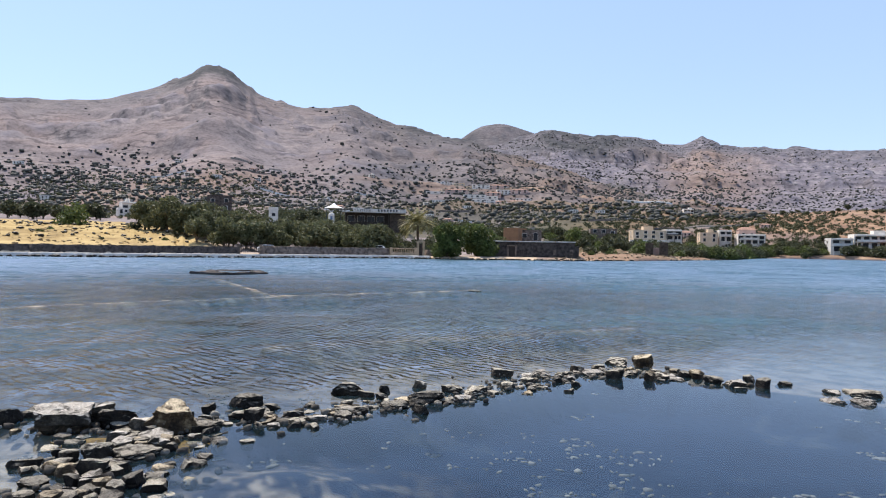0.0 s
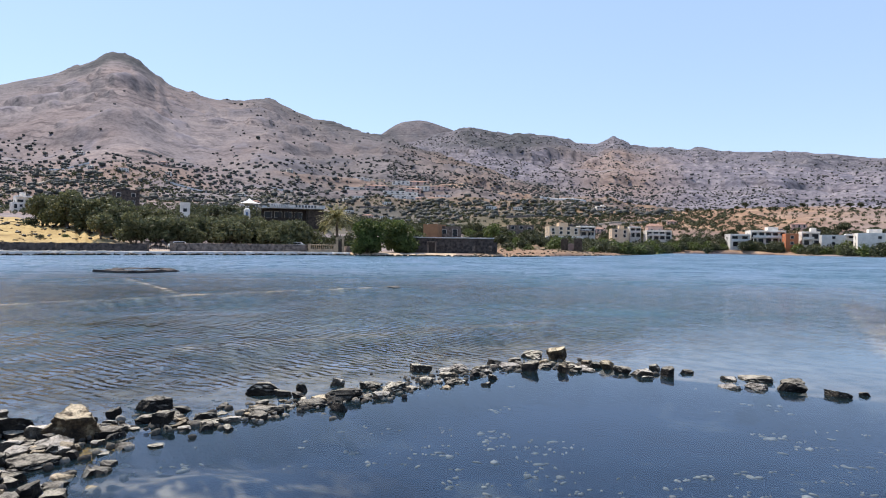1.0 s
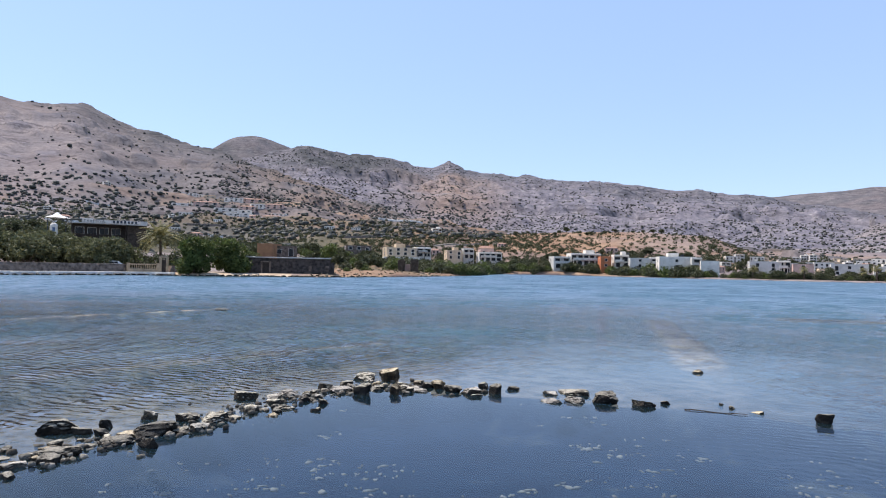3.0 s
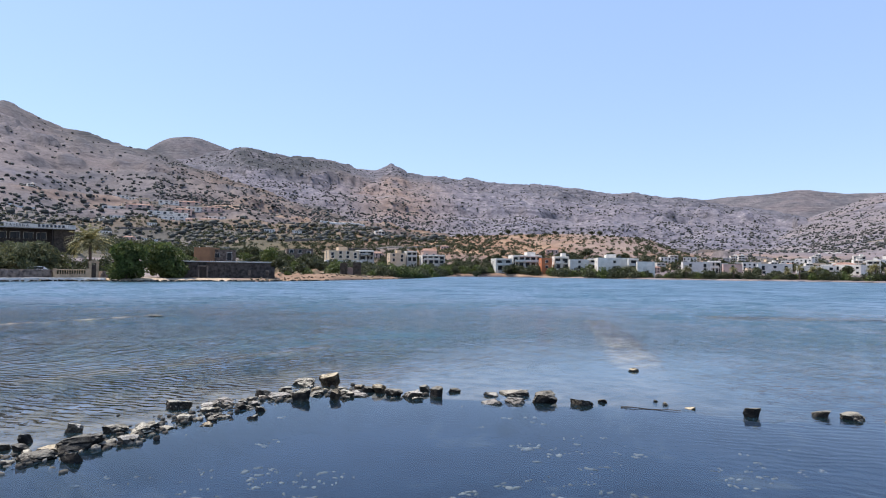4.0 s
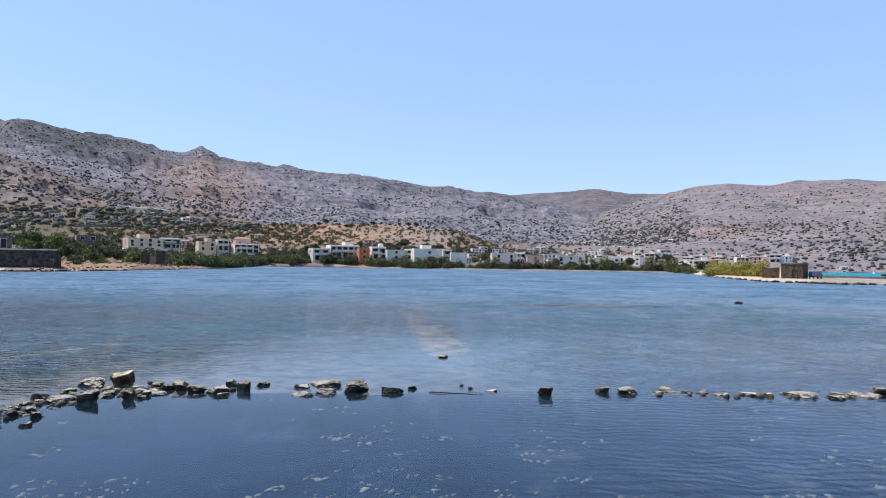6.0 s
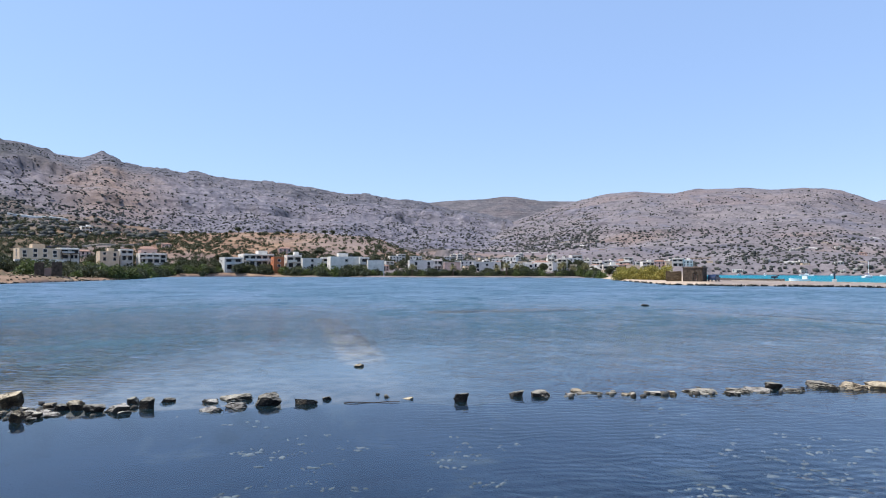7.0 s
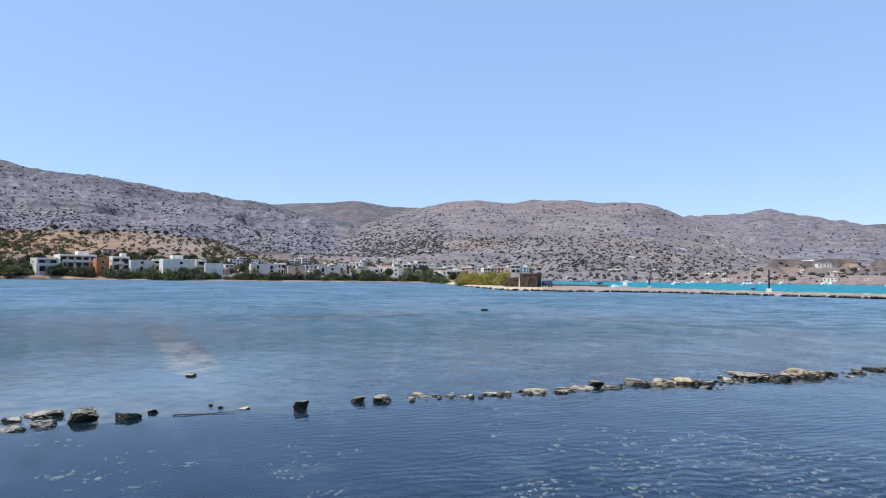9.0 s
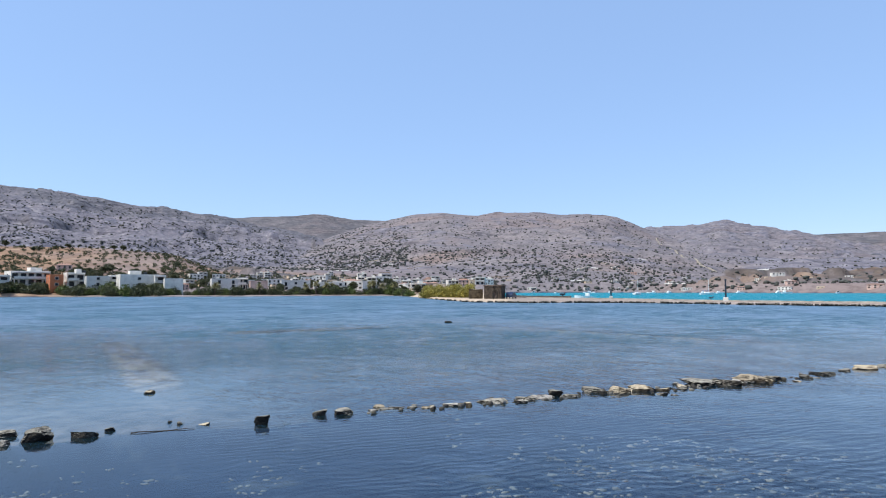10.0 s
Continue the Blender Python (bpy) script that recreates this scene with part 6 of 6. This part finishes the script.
def set_house(k, az, d, dz=0.0, turn=0.0, sc=1.0, wide=1.0, low=0.85):
    ob, used = _kinds_of[k]
    p = put(az, d, dz)
    m = Matrix.LocRotScale(p, Euler((0, 0, radians(az + turn))), (sc * wide, sc, sc * low))
    if used:
        copy_thing(ob, Matrix.Identity(4)).matrix_basis = m
    else:
        ob.matrix_basis = m
        _kinds_of[k][1] = True


_rh = random.Random(8)
for row, d0 in enumerate((352, 384, 420, 458, 500, 545, 592)):
    az = -43.6 - row * 0.5
    while az > -63.5:
        if _rh.random() < (0.7, 0.85, 0.85, 0.75, 0.6, 0.6, 0.45)[row]:
            set_house(_rh.choice((0, 1, 2, 2, 3, 3, 4, 5)), az, d0 + _rh.uniform(-10, 10), 0.2, _rh.uniform(-14, 20), _rh.uniform(0.5, 0.8))
        az -= _rh.uniform(1.0, 2.1)
for i in range(46):      # low seafront end of the village and the far coast
    az = _rh.uniform(-69, -57)
    set_house(_rh.choice((0, 1, 2, 3, 3, 4)), az, _rh.uniform(330, 560) + (60 if az < -63 else 0), 0.0, _rh.uniform(-20, 20), _rh.uniform(0.6, 0.95))
for i in range(46):
    az = -69 - 30 * _rh.random() ** 0.7
    set_house(_rh.choice((0, 1, 1, 2, 3, 4)), az, float(far_shore(np.array([az]))[0]) + 8 + 300 * _rh.random() ** 2.4, 0.3, _rh.uniform(-20, 20), _rh.uniform(0.4, 0.6), _rh.uniform(0.8, 1.5), 0.6)
for i in range(60):      # scattered over the lower slopes
    az = _rh.uniform(-26, 34)
    set_house(_rh.choice((0, 1, 3, 3, 3, 4)), az, _rh.uniform(390, 1000), -0.8, _rh.uniform(-20, 20), _rh.uniform(0.6, 0.9))
for i in range(38):      # long low wings of the resort on the hillside
    set_house(_rh.choice((1, 4, 3, 3, 1)), _rh.uniform(-7.0, 0.6), _rh.uniform(800, 980), 0.0, _rh.uniform(-8, 8), _rh.uniform(0.8, 1.2), _rh.uniform(1.2, 2.8), 0.9)
for i in range(4):
    set_house(_rh.choice((3, 4)), _rh.uniform(-43, -20), _rh.uniform(380, 480), -0.5, _rh.uniform(-8, 8), _rh.uniform(0.6, 0.8))


# ---- small things ----
def car(az, d, z, turn, mat, label):
    root = new("parked_car")
    root.matrix_basis = at_view(az, d, z, turn)
    bm = bmesh.new()
    prof = [(-2.1, 0.35), (2.1, 0.35), (2.1, 0.8), (1.2, 0.95), (0.75, 1.45), (-1.3, 1.48), (-2.0, 1.0), (-2.1, 0.8)]
    a = [bm.verts.new((x, -0.82, z_)) for x, z_ in prof]
    b = [bm.verts.new((x, 0.82, z_)) for x, z_ in prof]
    bm.faces.new(a)
    bm.faces.new(b[::-1])
    for i in range(8):
        j = (i + 1) % 8
        bm.faces.new((a[j], a[i], b[i], b[j]))
    bmesh.ops.bevel(bm, geom=bm.edges[:], offset=0.06, segments=2, affect="EDGES")
    part("body", bm, mat, root)
    part("side_glass", box_mesh("side_glass", -1.2, -0.84, 1.0, 0.8, -0.80, 1.36, M_GLASS), M_GLASS, root)
    for x in (-1.3, 1.3):
        for y in (-0.8, 0.62):
            bm = bmesh.new()
            tube(bm, (x, y, 0.33), (x, y + 0.2, 0.33), 0.33, 0.33, 14)
            part("wheel", bm, M_METAL, root)
    return tagged(root, label, "car", "cars parked in the grove")


car(14.9, 137.5, 0.95, 10, M_BOAT, "white car parked behind the rubble wall")
M_CARBLUE = simple("dark_blue_paint", (0.02, 0.035, 0.08), 0.1, 2.0, 0.3, bump=0)
car(-70.95, 153, 0.42, 76, M_CARBLUE, "dark blue car parked beside the stone chapel")
car(5.6, 146, 1.2, -8, M_BOAT, "white car parked under the grove")


def light_pole(az, d, z, h, label):
    root = new("marker_post")
    root.matrix_basis = at_view(az, d, z)
    part("base", box_mesh("base", -0.42, -0.42, -0.3, 0.42, 0.42, 0.62, M_WHITE, 0.06), M_WHITE, root, "white concrete base")
    bm = bmesh.new()
    tube(bm, (0, 0, 0.6), (0, 0, h), 0.15, 0.12, 10)
    part("pole", bm, M_METAL, root)
    bm = bmesh.new()
    tube(bm, (0, 0, h), (0, 0, h + 0.25), 0.2, 0.14, 10)
    part("cap", bm, M_METAL, root)
    return tagged(root, label, "post", "posts of the causeway")


light_pole(-79.3, 154, 0.35, 1.75, "dark marker post on a white base on the causeway")
light_pole(-88.2, 124, 0.4, 3.5, "tall dark marker post on a white base on the causeway")


def tee(az, d, z, sc, label):
    root = new("mooring_winch")
    root.matrix_basis = at_view(az, d, z) @ Matrix.Diagonal((sc, sc, sc, 1))
    bm = bmesh.new()
    tube(bm, (0, 0, -0.4), (0, 0, 0.8), 0.16, 0.12, 8)
    part("post", bm, M_METAL, root)
    part("head", box_mesh("head", -0.7, -0.25, 0.75, 0.65, 0.25, 1.15, M_METAL, 0.08), M_METAL, root)
    part("arm", box_mesh("arm", 0.4, -0.1, 1.15, 0.9, 0.1, 1.35, M_METAL, 0.03), M_METAL, root)
    return tagged(root, label, "winch", "fittings of the causeway")


tee(-75.3, 164, 0.4, 1.0, "dark mooring winch with a cross head on the mole")
tee(-87.1, 127, 0.4, 0.55, "small dark mooring winch at the causeway edge")


def hull(bm, l, w, h):
    """A boat's hull along x, bow at +x."""
    n = 9
    rings = []
    for i in range(n):
        u = i / (n - 1)
        half = w / 2 * (1 - max(0, (u - 0.45) / 0.55) ** 2.2) * (0.85 + 0.15 * min(1, u * 4)) + 0.01
        x, lift = -l / 2 + l * u, h * (1 + 0.35 * u * u)
        rings.append([bm.verts.new(p) for p in ((x, -half, lift), (x, -half * 0.75, -0.1), (x, 0, -0.35 + 0.3 * u ** 3), (x, half * 0.75, -0.1), (x, half, lift))])
    for a, b in zip(rings, rings[1:]):
        for k in range(4):
            bm.faces.new((a[k], b[k], b[k + 1], a[k + 1]))
        bm.faces.new((a[4], b[4], b[0], a[0]))
    bm.faces.new(rings[0])
    bm.faces.new(rings[-1][::-1])


def motorboat(az, d, turn, label, sc=1.0):
    root = new("motor_boat")
    root.matrix_basis = at_view(az, d, 0, turn) @ Matrix.Diagonal((sc, sc, sc, 1))
    bm = bmesh.new()
    hull(bm, 5.0, 1.9, 0.6)
    part("hull", bm, M_BOAT, root)
    part("cabin", box_mesh("cabin", -1.9, -0.6, 0.6, -0.7, 0.6, 1.45, M_BOAT, 0.08), M_BOAT, root)
    part("windscreen", box_mesh("windscreen", -0.69, -0.55, 0.85, -0.62, 0.55, 1.35, M_GLASS), M_GLASS, root)
    return tagged(root, label, "boat", "boats in the bay")


def sailboat(az, d, turn, label, mast=7.5, sc=1.0):
    root = new("sailing_boat")
    root.matrix_basis = at_view(az, d, 0, turn) @ Matrix.Diagonal((sc, sc, sc, 1))
    bm = bmesh.new()
    hull(bm, 6.5, 2.2, 0.7)
    part("hull", bm, M_BOAT, root)
    part("cabin", box_mesh("cabin", -1.4, -0.6, 0.7, 1.2, 0.6, 1.2, M_BOAT, 0.1), M_BOAT, root)
    bm = bmesh.new()
    tube(bm, (0.6, 0, 0.7), (0.6, 0, mast), 0.09, 0.06)
    part("mast", bm, M_CANVAS, root)
    bm = bmesh.new()
    tube(bm, (0.6, 0, 1.7), (-2.4, 0, 1.75), 0.16, 0.12)
    part("furled_sail", bm, M_SAIL, root, "blue canvas furled on the boom")
    return tagged(root, label, "boat", "boats in the bay")


motorboat(-77.0, 196, 170, "white motor boat moored behind the causeway")
sailboat(-81.4, 345, 60, "white sailing boat at anchor in the bay")
sailboat(-86.8, 330, 20, "white sailing boat with a bare mast at anchor", 7.0)
sailboat(-99.5, 330, 20, "white sailing boat at anchor off the causeway", 7.0)
for i in range(14):
    az = _rh.uniform(-98, -71)
    motorboat(az, float(far_shore(np.array([az]))[0]) - _rh.uniform(12, 70), _rh.uniform(0, 360), "small white boat moored off the far shore", _rh.uniform(0.8, 1.3))


# low stone enclosure that breaks the water off the promenade
def enclosure():
    root = new("stone_enclosure")
    cs = [(-20.2, 53.0), (-17.3, 51.6), (-15.1, 54.6), (-17.4, 60.0), (-20.6, 59.4)]
    for i, (a, b) in enumerate(zip(cs, cs[1:] + cs[:1])):
        a, b = Vector((*a, 0)), Vector((*b, 0))
        ln = (b - a).length
        me = rough_box("wall_run", 0, -0.45, -0.7, ln, 0.45, 0.22 if i < 2 else 0.13, M_DARKWALL, 50 + i, 0.25, 0.10, 0.45)
        part("wall_run", me, M_DARKWALL, root, at=Matrix.Translation(a) @ Matrix.Rotation(math.atan2(b.y - a.y, b.x - a.x), 4, "Z"))
    return tagged(root, "low dark stone enclosure just above the water", "enclosure")


enclosure()

# drift log by the wall
_bm = bmesh.new()
_rings = []
for k in range(9):
    a_ = k / 8
    _r0 = 0.011 - 0.005 * a_
    _c = Vector((8.05 + 0.75 * a_, 9.45 - 0.68 * a_, 0.010 + 0.008 * math.sin(9 * a_)))
    _rings.append([_bm.verts.new(_c + Vector((0.67 * math.cos(q * 1.047) * _r0, 0.74 * math.cos(q * 1.047) * _r0, math.sin(q * 1.047) * _r0))) for q in range(6)])
for p_, q_ in zip(_rings, _rings[1:]):
    for k in range(6):
        _bm.faces.new((p_[k], p_[(k + 1) % 6], q_[(k + 1) % 6], q_[k]))
_bm.faces.new(_rings[0][::-1])
_bm.faces.new(_rings[-1])
tagged(new("drift_pole", mesh_from("drift_pole", _bm, M_PLANK)), "thin dark pole adrift in the shallow water", "pole")


def algae_mat(x0, y0, w, d, spin, seed):
    """A golden weed mat just under the surface, with an uneven edge."""
    rnd = random.Random(seed)
    bm = bmesh.new()
    n = 26
    rings = []
    for q in (1.0, 0.66, 0.33):
        rings.append([bm.verts.new((math.cos(i * 2 * math.pi / n) * w * q * (0.8 + 0.25 * noise.noise(Vector((math.cos(i * 0.24) * 2, math.sin(i * 0.24) * 2, seed)))),
                                    math.sin(i * 2 * math.pi / n) * d * q * (0.8 + 0.3 * rnd.random()), -0.06 + 0.045 * (1 - q) + 0.012 * rnd.random())) for i in range(n)])
    low = [bm.verts.new((v.co.x, v.co.y, -0.25)) for v in rings[0]]
    for a, b in ((low, rings[0]), (rings[0], rings[1]), (rings[1], rings[2])):
        for i in range(n):
            j = (i + 1) % n
            bm.faces.new((a[i], a[j], b[j], b[i]))
    bm.faces.new(rings[2])
    ob = new("algae_mat", mesh_from("algae_mat", bm, M_ALGAE))
    ob.matrix_basis = pose(x0, y0, 0, 0, 0, spin)
    return tagged(ob, "golden brown weed mat in the shallow water", "weed", "weed mats by the wall")


algae_mat(-4.55, 8.05, 0.55, 0.2, 5, 1)
algae_mat(-3.75, 7.95, 0.4, 0.22, -10, 2)
algae_mat(-3.3, 7.95, 0.3, 0.3, 30, 3)


# ---- tracks and retaining walls on the slopes ----
def ribbon(name, pts, width, lift, thick, mat, label, category, kind=""):
    """A strip draped over the slope along bearings and distances."""
    az = np.concatenate([np.linspace(a[0], b[0], 14)[:-1] for a, b in zip(pts, pts[1:])] + [[pts[-1][0]]])
    r = np.concatenate([np.linspace(a[1], b[1], 14)[:-1] for a, b in zip(pts, pts[1:])] + [[pts[-1][1]]])
    x, y = -np.sin(np.radians(az)) * r, np.cos(np.radians(az)) * r
    dx, dy = np.gradient(x), np.gradient(y)
    ln = np.hypot(dx, dy) + 1e-6
    nx, ny = -dy / ln * width / 2, dx / ln * width / 2
    rows = []
    for sg in (-1, 1):
        px, py = x + sg * nx, y + sg * ny
        z = heights(np.degrees(np.arctan2(-px, py)), np.hypot(px, py))
        rows.append((px, py, z))
    top = np.maximum(rows[0][2], rows[1][2]) + lift
    v = np.concatenate([np.stack([rows[0][0], rows[0][1], top - thick], -1), np.stack([rows[0][0], rows[0][1], top], -1), np.stack([rows[1][0], rows[1][1], top], -1), np.stack([rows[1][0], rows[1][1], top - thick], -1)])
    n = len(x)
    i = np.arange(n - 1)
    f = np.concatenate([np.stack([i + k * n, i + k * n + 1, i + (k + 1) * n + 1, i + (k + 1) * n], -1) for k in range(3)])
    return tagged(new(name, arrays(name, v, f, mat)), label, category, "" if kind else "walls of the slope terraces", kind)


for pts in ([(-83.0, 1900), (-83.6, 1500), (-85.0, 1180), (-87.5, 900)], [(-75.6, 700), (-76.6, 760), (-77.6, 800)], [(-6.8, 720), (-8.2, 760), (-9.6, 820)], [(27.5, 640), (24, 700), (21.5, 690)]):
    ribbon("road_track", pts, 4.0, 0.5, 1.6, M_QUAY, "pale dirt track on the hillside", "track", "structure")
_rw = random.Random(21)
for i in range(64):
    right = i >= 36
    az = _rw.uniform(-92, -52) if right else _rw.uniform(-24, 32)
    r = _rw.uniform(560, 1000) if right else _rw.uniform(430, 960)
    half = math.degrees((_rw.uniform(4, 11) if right else _rw.uniform(8, 26)) / r)
    ribbon("retaining_wall", [(az - half, r + _rw.uniform(-4, 4)), (az, r), (az + half, r + _rw.uniform(-4, 4))], 1.2, _rw.uniform(0.5, 0.9) if right else _rw.uniform(0.8, 1.8), 3.5, (M_RUBBLE, M_QUAY, M_CONCRETE)[i % 3], ("brown rubble", "weathered stone", "pale concrete")[i % 3] + " retaining wall of a terraced slope", "wall")
